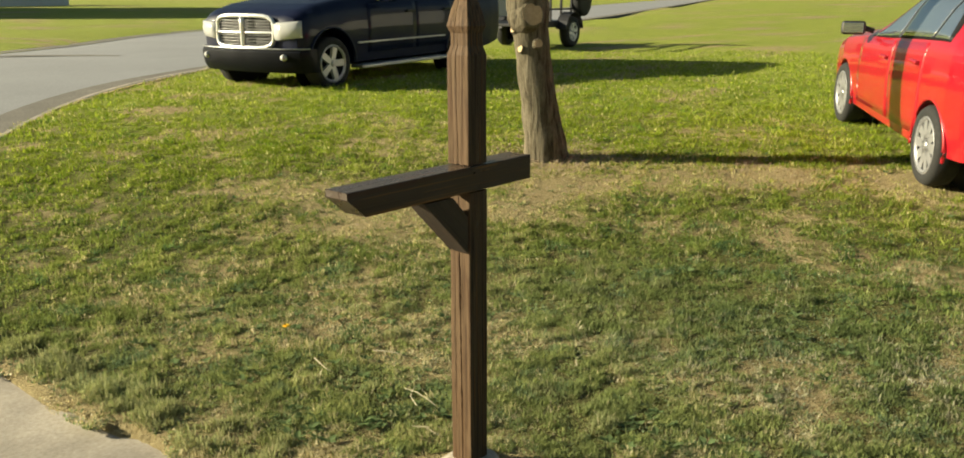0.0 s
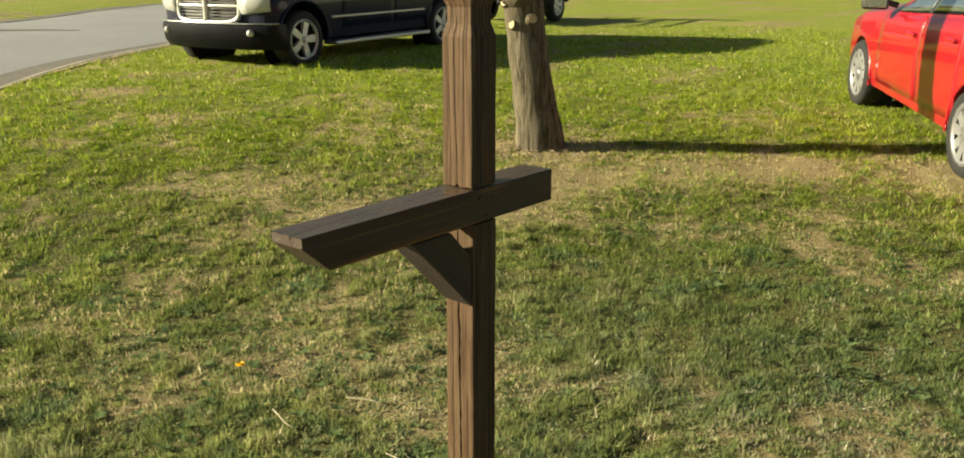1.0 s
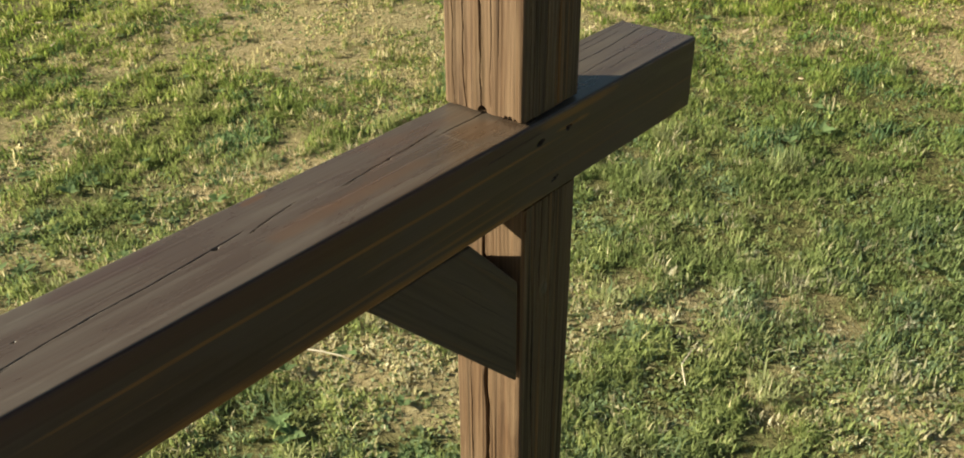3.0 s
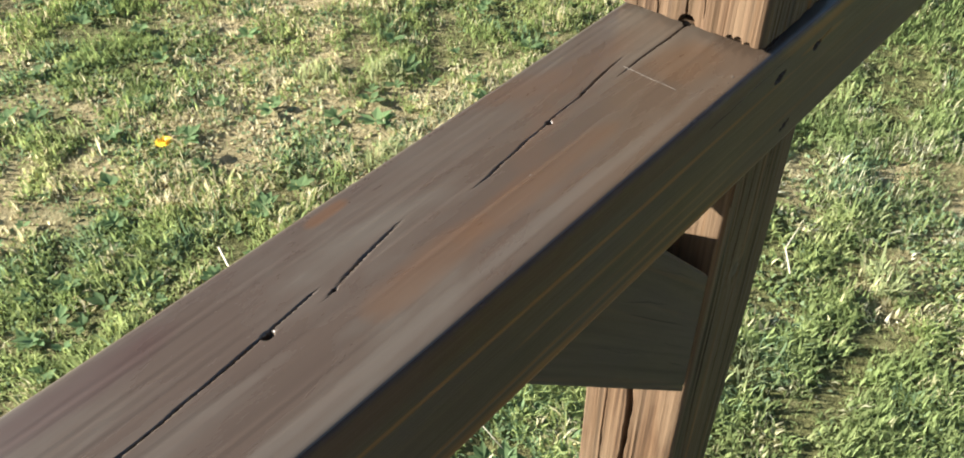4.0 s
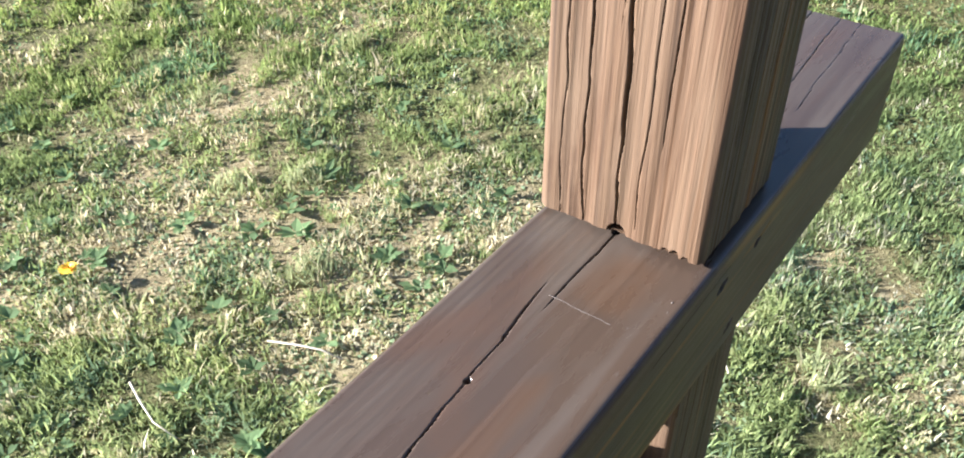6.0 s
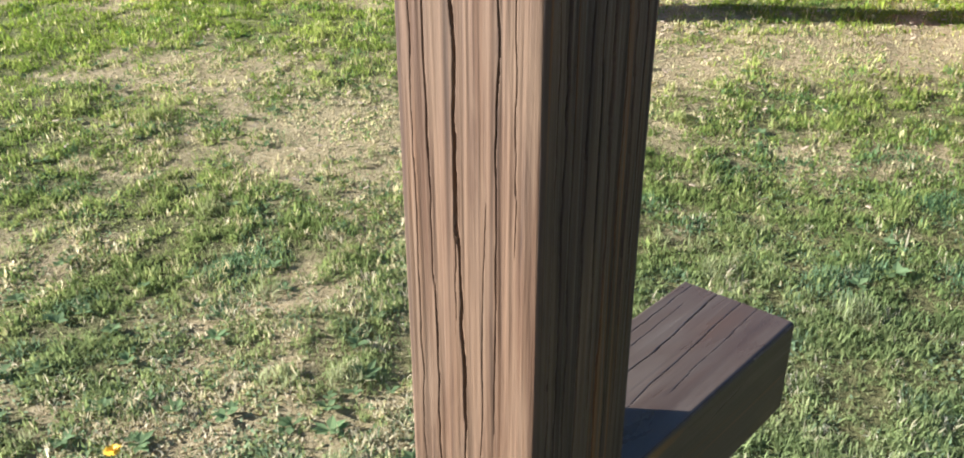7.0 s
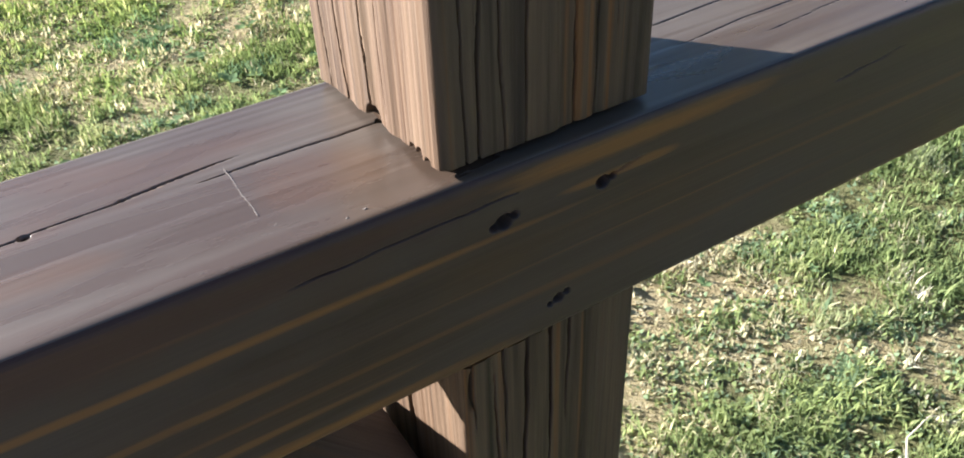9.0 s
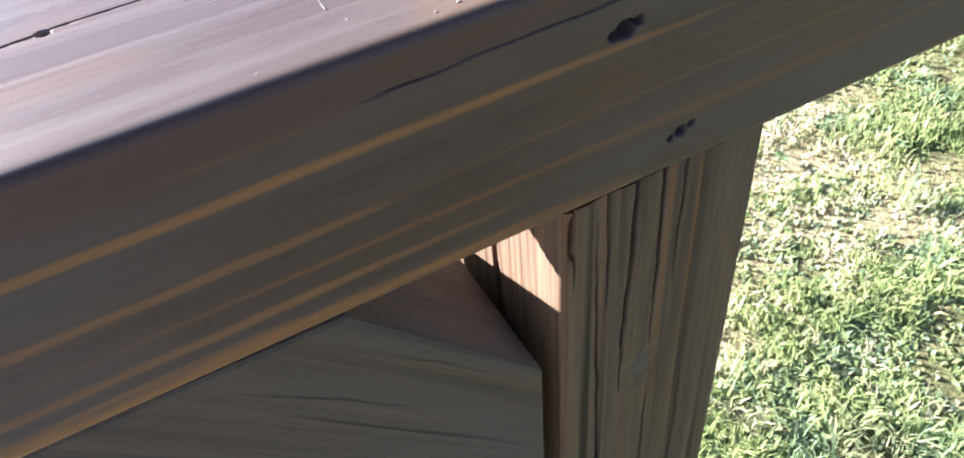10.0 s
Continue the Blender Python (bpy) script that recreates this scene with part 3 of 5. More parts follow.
def build_mailbox_post():
    top = empty("mailbox_post", label="brown-stained wooden mailbox post with a crossarm and no box", category="mailbox post")
    # upper length with its turned-in neck and pointed top
    def neck(u):
        z = u + 1.103
        pts = [(0, 1), (1.455, 1), (1.485, 0.8), (1.522, 0.8), (1.545, 1.0), (1.60, 0.74), (1.655, 0.36), (1.672, 0.05)]
        return float(np.interp(z, [p[0] for p in pts], [p[1] for p in pts]))
    st = np.concatenate([np.arange(0, 0.35, 0.004), np.linspace(0.35, 0.569, 90)])
    timber("upper_post", 0.569, A, A, WOOD_POST, top, Matrix.Translation((-0.0015, 0.0012, 1.103)) @ Matrix.Rotation(radians(3), 4, "Z") @ UPRIGHT, stations=st, scale_at=neck, seed=11, rough=0.0008, mat2=POST_SHADE_STAIN,
           cracks=[(0, -0.06, 0.000, 0.66, 0.016, 0.00130, 0.014), (0, -0.1, 0.019, 0.5, 0.030, 0.00062, 0.007), (0, 0.0, -0.008, 0.2, -0.012, 0.00037, 0.004), (0, 0.05, -0.018, 0.55, -0.022, 0.00056, 0.006),
                   (0, 0.0, 0.034, 0.3, 0.035, 0.00037, 0.004), (0, 0.1, 0.008, 0.4, 0.006, 0.00031, 0.003), (0, 0.16, -0.031, 0.5, -0.029, 0.00037, 0.003),
                   (1, -0.1, -0.010, 0.5, -0.006, 0.00110, 0.010), (1, -0.1, 0.012, 0.5, 0.010, 0.00085, 0.007), (1, 0.03, -0.028, 0.45, -0.024, 0.00085, 0.007), (1, -0.1, 0.030, 0.5, 0.027, 0.00085, 0.007), (1, 0.06, 0.0, 0.4, 0.003, 0.00068, 0.006), (1, -0.1, 0.021, 0.3, 0.022, 0.00059, 0.005), (1, -0.1, -0.019, 0.35, -0.018, 0.00059, 0.005), (1, -0.1, 0.036, 0.35, 0.035, 0.00059, 0.004), (1, 0.1, -0.035, 0.5, -0.033, 0.00059, 0.005)],
           pits=[(0, 0.0, 0.001, 0.0036, 0.012), (0, 0.0, -0.026, 0.0016, 0.003), (0, 0.0, -0.031, 0.002, 0.003), (0, 0.0, -0.037, 0.0014, 0.002)])
    timber("lower_post", 1.1605, 0.0450, 0.0450, WOOD_POST, top, Matrix.Translation((0, 0.0, -0.15)) @ Matrix.Rotation(radians(3), 4, "Z") @ UPRIGHT, seed=23, rough=0.0008, res=0.0012, step=0.005, mat2=POST_SHADE_STAIN,
           cracks=[(0, 0.1, -0.006, 1.19, 0.004, 0.0036, 0.016), (0, 0.3, 0.02, 1.0, 0.024, 0.0009, 0.005), (1, 1.125, 0.0400, 1.17, 0.0395, 0.0008, 0.005), (1, 0.93, 0.0255, 1.155, 0.0310, 0.0010, 0.008), (1, 1.10, 0.0255, 1.20, 0.0250, 0.0009, 0.006), (1, 1.04, 0.0150, 1.20, 0.0140, 0.0013, 0.010), (1, 1.06, 0.0010, 1.20, 0.0030, 0.0010, 0.007), (1, 1.10, -0.0075, 1.20, -0.0085, 0.0010, 0.007),
                   (1, 0.80, 0.0200, 1.00, 0.0290, 0.0016, 0.010), (1, 0.90, -0.001, 1.03, 0.0010, 0.0009, 0.006), (1, 0.6, -0.022, 1.08, -0.018, 0.0007, 0.004), (1, 0.2, 0.0, 0.85, 0.010, 0.0012, 0.006)],
           pits=[(1, 1.050, 0.004, 0.0085, 0.0014)])
    bm = bmesh.new()
    bmesh.ops.create_icosphere(bm, subdivisions=3, radius=1)
    bmesh.ops.transform(bm, matrix=Matrix.Translation((-0.004, -0.0436, 0.900)) @ Matrix.Diagonal((0.0075, 0.0016, 0.0095, 1)), verts=bm.verts)
    for v in bm.verts:
        k = 1 + 0.35 * noise.noise(v.co * 160)
        v.co.x, v.co.z = v.co.x * k, 0.900 + (v.co.z - 0.900) * k
        v.co.y += 0.0012 * noise.noise(v.co * 500)
    part("knot", bm, KNOT, top, "dark round knot", True)
    bm = bmesh.new()
    box(bm, -0.03, 0.03, -0.03, 0.03, 0.99, 1.12)
    part("tenon", bm, WOOD_BRACE, top)
    # crossarm, its long end cut back below
    half_h = (BEAM_TOP - BEAM_LOW) / 2
    timber("crossarm", 0.828, 0.0488, half_h, WOOD_BEAM, top, Matrix.Translation((0, -0.0034, (BEAM_TOP + BEAM_LOW) / 2)) @ Matrix.Rotation(radians(1.2), 4, "Z") @ Matrix.Rotation(radians(-0.15), 4, "Y") @ Matrix.Translation((-0.563, 0, 0)), seed=37, rough=0.00012, corner=0.0032, mat2=WOOD_SHADE_SIDE,
           end0=lambda z: np.clip(0.019 - z, 0, 1) * 1.15,
           cracks=[(0, -0.01, -0.012, 0.060, -0.009, 0.00088, 0.0096), (0, 0.045, -0.007, 0.152, -0.0005, 0.00049, 0.0056), (0, 0.142, -0.002, 0.246, 0.0078, 0.00061, 0.0072), (0, 0.245, 0.0015, 0.297, 0.0120, 0.00049, 0.0056), (0, 0.335, 0.0013, 0.467, 0.0128, 0.00055, 0.0064), (0, 0.452, 0.0045, 0.545, 0.0060, 0.00077, 0.0080),
                   (0, 0.60, 0.005, 0.774, 0.0140, 0.00061, 0.0072), (0, 0.755, 0.0125, 0.86, 0.0195, 0.00061, 0.0072), (0, 0.61, 0.036, 0.86, 0.041, 0.00044, 0.0048), (0, 0.64, -0.013, 0.86, -0.002, 0.00039, 0.0040), (0, 0.70, 0.027, 0.80, 0.030, 0.00028, 0.0024), (0, 0.68, -0.024, 0.84, -0.018, 0.00022, 0.0024),
                   (1, 0.455, 0.0275, 0.500, 0.0300, 0.00028, 0.0032), (1, 0.490, 0.0290, 0.545, 0.0310, 0.00033, 0.0040), (1, 0.705, 0.021, 0.750, 0.026, 0.00044, 0.0040), (1, 0.585, 0.0215, 0.600, 0.0250, 0.00033, 0.0032)],
           pits=[(0, 0.217, 0.0037, 0.00172, 0.014), (0, 0.250, 0.0022, 0.00079, 0.006), (0, 0.395, 0.0065, 0.00125, 0.010), (0, 0.426, 0.0090, 0.00073, 0.006), (0, 0.075, 0.012, 0.00066, 0.004), (0, 0.520, 0.0055, 0.00158, 0.010),
                 (1, 0.561, -0.0265, 0.00180, 0.006), (1, 0.557, -0.0280, 0.00110, 0.004), (1, 0.565, -0.0250, 0.00120, 0.004), (1, 0.537, 0.0200, 0.00250, 0.007), (1, 0.5415, 0.0212, 0.00140, 0.005), (1, 0.533, 0.0190, 0.00150, 0.004), (1, 0.581, 0.0195, 0.00220, 0.007), (1, 0.5855, 0.0205, 0.00130, 0.005)])
    for x, z in ((-0.002, 1.0295), (-0.026, 1.0765), (0.018, 1.0755)):
        bm = lathe(bmesh.new(), [(0, -0.0450), (0.0016, -0.0447), (0.0016, -0.03)], "Y", 12, (x, 0, z))
        part("nail", bm, RUST_STEEL, top, "rusty sunken nail")
    # a scribed line across the arm's top and a few pale specks
    bm = bmesh.new()
    for k in range(10):
        y = 0.002 - 0.0033 * k
        box(bm, -0.1033 + 0.0002 * math.sin(k), -0.10305 + 0.0002 * math.sin(k), y - 0.0033, y, 1.0990, 1.1008)
    part("scribe_line", bm, SPECK, top, "faint pale scribed line")
    for x, y, r in ((-0.073, -0.0465, 0.0005), (-0.080, -0.0478, 0.0004), (-0.100, -0.0385, 0.0005), (-0.127, -0.0490, 0.0004), (-0.205, -0.020, 0.0004)):
        bm = bmesh.new()
        bmesh.ops.create_icosphere(bm, subdivisions=2, radius=r, matrix=Matrix.Translation((x, y, 1.1004)) @ Matrix.Diagonal((1.5, 1, 0.6, 1)))
        part("speck", bm, SPECK, top, "tiny pale speck", True)
    # diagonal brace under the long arm, its ends cut to the arm and the post, with fine checks along the grain
    bm = bmesh.new()
    low = BEAM_LOW - 0.0065
    outline = [(-0.0525, 0.809), (-0.0525, 0.936), (-0.121, low), (-0.249, low)]
    front = [bm.verts.new((x, -0.0492, z)) for x, z in outline]
    back = [bm.verts.new((x, 0.040, z)) for x, z in outline]
    bm.faces.new(front[::-1])
    bm.faces.new(back)
    for i in range(4):
        bm.faces.new((front[i], front[(i + 1) % 4], back[(i + 1) % 4], back[i]))
    bmesh.ops.recalc_face_normals(bm, faces=bm.faces)
    bmesh.ops.bevel(bm, geom=list(bm.edges), offset=0.0022, segments=2, affect="EDGES", profile=0.5)
    turn = Matrix.Rotation(radians(45), 4, "Y")
    bmesh.ops.transform(bm, matrix=turn.inverted(), verts=bm.verts)
    ob = part("brace", bm, WOOD_BRACE, top, "diagonal wooden brace")
    ob.matrix_local = turn
    for (xa, za), (xb, zb), w in (((-0.162, 1.000), (-0.100, 0.948), 0.0007), ((-0.150, 0.980), (-0.062, 0.892), 0.0009), ((-0.128, 1.000), (-0.075, 0.952), 0.0006), ((-0.180, 0.978), (-0.120, 0.915), 0.0006), ((-0.105, 0.915), (-0.060, 0.868), 0.0007), ((-0.090, 0.880), (-0.058, 0.846), 0.0008)):
        bm = bmesh.new()
        n = 14
        upper, lower = [], []
        for k in range(n):
            t = k / (n - 1)
            half = 0.5 * w * math.sin(math.pi * (0.04 + 0.92 * t)) * (0.7 + 0.6 * noise.noise(Vector((xa * 90, t * 5, 1))))
            px, pz = xa + (xb - xa) * t, za + (zb - za) * t
            shift = 0.0016 * noise.noise(Vector((t * 4, xa * 70, 3)))
            upper.append(bm.verts.new((px + (shift + half) * 0.7, -0.04945, pz + (shift + half) * 0.7)))
            lower.append(bm.verts.new((px + (shift - half) * 0.7, -0.04945, pz + (shift - half) * 0.7)))
        for k in range(n - 1):
            bm.faces.new((lower[k], lower[k + 1], upper[k + 1], upper[k]))
        part("check", bm, DARK_GAP, ob, "thin dark drying crack").matrix_parent_inverse = turn.inverted()
    # concrete footing
    bm = bmesh.new()
    bmesh.ops.create_icosphere(bm, subdivisions=4, radius=1)
    for v in bm.verts:
        k = 0.115 + 0.035 * noise.noise(v.co * 1.7 + Vector((3, 1, 0)))
        v.co = Vector((v.co.x * k, v.co.y * k, v.co.z * 0.05 + 0.006 * noise.noise(v.co * 6)))
    bmesh.ops.transform(bm, matrix=Matrix.Translation((0.005, 0.0, -0.01)), verts=bm.verts)
    part("footing", bm, CONCRETE, top, "lumpy pale concrete footing", True)


build_mailbox_post()


# ---- vehicles ----
def along(front, back):
    """A pose with its x from the front wheel's foot towards the back wheel's."""
    f, b = Vector(front), Vector(back)
    d = b - f
    return Matrix.Translation(f) @ Matrix.Rotation(math.atan2(d.y, d.x), 4, "Z") @ Matrix.Rotation(-math.atan2(d.z, math.hypot(d.x, d.y)), 4, "Y")


class Shell:
    """A car body as sections along x: (x, sill height, belt height, top height, half width, half width of the top)."""

    def __init__(self, rows):
        self.rows = np.array(rows, float)

    def at(self, x):
        return [np.interp(x, self.rows[:, 0], self.rows[:, k]) for k in range(1, 6)]

    def section(self, x):
        zb, zs, zt, w, wt = self.at(x)
        rise = zt - zs
        return [(w * 0.80, zb), (w * 0.955, zb + 0.05), (w * 0.985, zb + 0.3 * (zs - zb)), (w, zb + 0.6 * (zs - zb)), (w * 0.985, zs - 0.10 * (zs - zb)), (w * 0.955, zs),
                (wt + (w * 0.955 - wt) * 0.45, zs + rise * 0.55), (wt, zs + rise * 0.88), (wt * 0.86, zs + rise * 0.97), (wt * 0.45, zt), (0, zt + 0.008)]

    def side(self, x, f):
        """A place on the side: f from 0 at the sill to 1 at the belt, 1 to 2 from the belt to the roof's edge."""
        s = self.section(x)[1:8]
        k = [0, 0.28, 0.58, 0.9, 1.0, 1.55, 2.0]
        return np.interp(f, k, [p[0] for p in s]), np.interp(f, k, [p[1] for p in s])

    def body(self, step=0.06):
        xs = np.unique(np.concatenate([np.arange(self.rows[0, 0], self.rows[-1, 0], step), self.rows[:, 0]]))
        bm = bmesh.new()
        rings = []
        for x in xs:
            s = self.section(x)
            pts = [(-y, z) for y, z in s] + [(y, z) for y, z in s[-2::-1]]
            rings.append([bm.verts.new((x, y, z)) for y, z in pts])
        for a, b in zip(rings, rings[1:]):
            for i in range(len(a)):
                j = (i + 1) % len(a)
                bm.faces.new((a[i], b[i], b[j], a[j]))
        bm.faces.new(rings[0])
        bm.faces.new(rings[-1][::-1])
        bmesh.ops.recalc_face_normals(bm, faces=bm.faces)
        return bm

    def panel(self, x0, x1, f0, f1, out, slant0=0.0, slant1=0.0, nx=14, nf=8, side=-1):
        """A thin panel that follows the side; slant moves its ends back towards its upper edge."""
        bm = bmesh.new()
        outer, inner = [], []
        for i in range(nx):
            ro, ri = [], []
            for j in range(nf):
                t = j / (nf - 1)
                f = f0 + (f1 - f0) * t
                x = (x0 + slant0 * t) + (x1 + slant1 * t - x0 - slant0 * t) * i / (nx - 1)
                y, z = self.side(x, f)
                ro.append(bm.verts.new((x, side * (y + out), z)))
                ri.append(bm.verts.new((x, side * (y - 0.004), z)))
            outer.append(ro)
            inner.append(ri)
        for i in range(nx - 1):
            for j in range(nf - 1):
                bm.faces.new((outer[i][j], outer[i + 1][j], outer[i + 1][j + 1], outer[i][j + 1]))
        rim_o = [r[0] for r in outer] + outer[-1][1:] + [r[-1] for r in outer[-2::-1]] + outer[0][-2:0:-1]
        rim_i = [r[0] for r in inner] + inner[-1][1:] + [r[-1] for r in inner[-2::-1]] + inner[0][-2:0:-1]
        for k in range(len(rim_o)):
            m = (k + 1) % len(rim_o)
            bm.faces.new((rim_o[k], rim_i[k], rim_i[m], rim_o[m]))
        loose = [v for v in bm.verts if not v.link_faces]
        bmesh.ops.delete(bm, geom=loose, context="VERTS")
        bmesh.ops.recalc_face_normals(bm, faces=bm.faces)
        return bm


def cut_arches(ob, cutters):
    """Cuts round wheel openings: (x, z, radius, y0, y1)."""
    for x, z, r, y0, y1 in cutters:
        bm = lathe(bmesh.new(), [(r, y0), (r, y1)], "Y", 40, (x, 0, z))
        tool = new("tool", mesh_of("tool", bm, BLACK_PLASTIC))
        tool.parent = ob.parent
        mod = ob.modifiers.new("cut", "BOOLEAN")
        mod.operation, mod.object, mod.solver = "DIFFERENCE", tool, "EXACT"
        dg = bpy.context.evaluated_depsgraph_get()
        me = bpy.data.meshes.new_from_object(ob.evaluated_get(dg))
        ob.modifiers.clear()
        ob.data = me
        bpy.data.objects.remove(tool)
    ob.data.shade_smooth()
    ob.data.set_sharp_from_angle(angle=radians(38))


def wheel(parent, x, y, radius, width, rim_r, spokes, side, rim_mat, rim_label):
    """A tyre with its alloy rim, facing -y (side -1) or +y."""
    tyre = part("wheel", lathe(bmesh.new(), [(rim_r * 0.96, -width * 0.42), (rim_r * 1.05, -width * 0.5), (radius * 0.93, -width * 0.5), (radius, -width * 0.34), (radius, width * 0.34), (radius * 0.93, width * 0.5), (rim_r * 0.95, width * 0.45)], "Y", 48, caps=False), RUBBER, parent, "black rubber tyre", True, (x, y, radius))
    s = side
    bm = lathe(bmesh.new(), [(rim_r, s * width * 0.47), (rim_r * 0.97, s * width * 0.50), (rim_r * 0.90, s * width * 0.46), (rim_r * 0.86, s * width * 0.15), (0.06, s * width * 0.10), (0, s * width * 0.10)], "Y", 48, caps=False)
    part("rim_dish", bm, DARK_TRIM, tyre, "", True)
    part("rim", lathe(bmesh.new(), [(rim_r * 1.02, s * width * 0.46), (rim_r * 0.99, s * width * 0.505), (rim_r * 0.90, s * width * 0.47), (rim_r * 0.87, s * width * 0.40)], "Y", 48, caps=False), rim_mat, tyre, rim_label, True)
    for k in range(spokes):
        a = 2 * math.pi * k / spokes + 0.3
        bm = bmesh.new()
        w0, w1, y0 = rim_r * 0.15, rim_r * (0.19 if spokes < 7 else 0.17), s * width * 0.42
        out = [(w0, rim_r * 0.15), (w1, rim_r * 0.93), (-w1, rim_r * 0.93), (-w0, rim_r * 0.15)]
        front = [bm.verts.new((u, y0, v)) for u, v in out]
        back = [bm.verts.new((u * 1.1, y0 - s * 0.04, v)) for u, v in out]
        bm.faces.new(front)
        for i in range(4):
            bm.faces.new((front[i], front[(i + 1) % 4], back[(i + 1) % 4], back[i]))
        bmesh.ops.transform(bm, matrix=Matrix.Rotation(a, 4, "Y"), verts=bm.verts)
        bmesh.ops.recalc_face_normals(bm, faces=bm.faces)
        part("spoke", bm, rim_mat, tyre)
    part("hub_cap", lathe(bmesh.new(), [(0, s * width * 0.47), (rim_r * 0.14, s * width * 0.465), (rim_r * 0.19, s * width * 0.40), (rim_r * 0.19, s * width * 0.2)], "Y", 20), SILL_SILVER, tyre, "", True)
    return tyre


def bar(bm, p, q, r, n=10):
    """A round bar from p to q."""
    p, q = Vector(p), Vector(q)
    d = q - p
    m = Matrix.Translation((p + q) / 2) @ d.to_track_quat("Z", "Y").to_matrix().to_4x4()
    bmesh.ops.create_cone(bm, cap_ends=True, segments=n, radius1=r, radius2=r, depth=d.length, matrix=m)
    return bm


def build_suv(m):
    top = empty("suv", m, label="dark navy sport utility vehicle with a chrome grille on the lawn", category="suv")
    sh = Shell([(-0.60, 0.44, 0.86, 0.90, 0.74, 0.60), (-0.56, 0.37, 0.93, 0.98, 0.86, 0.68), (-0.42, 0.31, 0.99, 1.05, 0.94, 0.76), (-0.15, 0.29, 1.04, 1.12, 0.96, 0.80), (0.3, 0.29, 1.09, 1.18, 0.965, 0.82), (0.72, 0.29, 1.11, 1.21, 0.965, 0.83),
                (0.85, 0.29, 1.12, 1.27, 0.965, 0.80), (1.55, 0.29, 1.13, 1.79, 0.965, 0.68), (2.0, 0.29, 1.13, 1.87, 0.965, 0.66), (3.0, 0.30, 1.14, 1.90, 0.965, 0.66), (3.85, 0.33, 1.15, 1.87, 0.955, 0.65), (4.12, 0.39, 1.15, 1.75, 0.93, 0.64), (4.22, 0.43, 1.13, 1.23, 0.88, 0.62)])
    body = part("body", sh.body(), NAVY, top, "glossy dark navy bodywork", True)
    cut_arches(body, [(0, 0.37, 0.44, -1.2, -0.62), (3.03, 0.37, 0.44, -1.2, -0.62), (0, 0.37, 0.44, 0.62, 1.2), (3.03, 0.37, 0.44, 0.62, 1.2)])
    for x in (0, 3.03):
        for y, s in ((-0.83, -1), (0.83, 1)):
            wheel(top, x, y, 0.345, 0.25, 0.245, 5, s, ALLOY, "five-spoke alloy rim")
            bm = lathe(bmesh.new(), [(0.435, s * 0.30), (0.0, s * 0.30)], "Y", 30, (x, s * 0.34, 0.37))
            part("wheel_well", bm, DARK_TRIM, top)
            # flared lip round the opening
            arc = [Vector((x + 0.445 * math.cos(a), s * 0.952, 0.37 + 0.445 * math.sin(a))) for a in np.linspace(-0.1, math.pi + 0.1, 31)]
            part("arch_lip", tube(bmesh.new(), arc, [0.018] * 31, 10), NAVY, top, "", True)
    # grille: rounded chrome frame, broad cross bars and dark slats, bowed forwards in the middle
    def bow(y):
        return -0.045 * (1 - (y / 0.55) ** 2)
    bm = box(bmesh.new(), -0.615, -0.55, -0.46, 0.46, 0.60, 0.955, 0.02)
    g = part("grille", bm, BLACK_PLASTIC, top, "dark slatted grille in a chrome cross frame")
    rim = []
    for k in range(60):
        a = 2 * math.pi * k / 60
        cy, cz = math.cos(a), math.sin(a)
        y = 0.525 * math.copysign(abs(cy) ** 0.42, cy)
        z = 0.775 + 0.205 * math.copysign(abs(cz) ** 0.42, cz)
        rim.append(Vector((-0.625 + bow(y) + 0.05 * (z - 0.775), y, z)))
    part("chrome_frame", tube(bmesh.new(), rim + rim[:1], [0.027] * 61, 12, cap=False), CHROME_SOFT, g, "rounded chrome frame", True)
    up_bar = [Vector((-0.632 + bow(0), 0, z)) for z in np.linspace(0.58, 0.97, 5)]
    part("chrome_bar", tube(bmesh.new(), up_bar, [0.034] * 5, 12), CHROME_SOFT, g, "chrome cross bar", True)
    cross = [Vector((-0.625 + bow(y), y, 0.765)) for y in np.linspace(-0.5, 0.5, 13)]
    part("chrome_bar", tube(bmesh.new(), cross, [0.017] * 13, 12), CHROME_SOFT, g, "chrome cross bar", True)
    for k in range(9):
        z = 0.615 + 0.038 * k
        slat = [Vector((-0.622 + bow(y), y, z)) for y in np.linspace(-0.48, 0.48, 13)]
        part("slat", tube(bmesh.new(), slat, [0.006] * 13, 6), SLAT_GREY, g, "", True)
    for s in (-1, 1):
        bm = bmesh.new()
        path = [(-0.645, 0.54), (-0.635, 0.66), (-0.615, 0.78), (-0.575, 0.875), (-0.53, 0.93)]
        rows = []
        for k, (x, y) in enumerate(path):
            lo, hi = 0.655 + 0.012 * k, 0.895 + 0.006 * k
            rows.append([bm.verts.new((x + dx, s * (y + dy), z)) for z, dx, dy in ((lo, 0.03, -0.02), (lo + 0.02, 0, 0), ((lo + hi) / 2, -0.012, 0.006), (hi - 0.02, 0, 0), (hi, 0.03, -0.02))])
        for p, q in zip(rows, rows[1:]):
            for i in range(4):
                bm.faces.new((p[i], q[i], q[i + 1], p[i + 1]))
        bmesh.ops.recalc_face_normals(bm, faces=bm.faces)
        bmesh.ops.solidify(bm, geom=list(bm.faces), thickness=0.03)
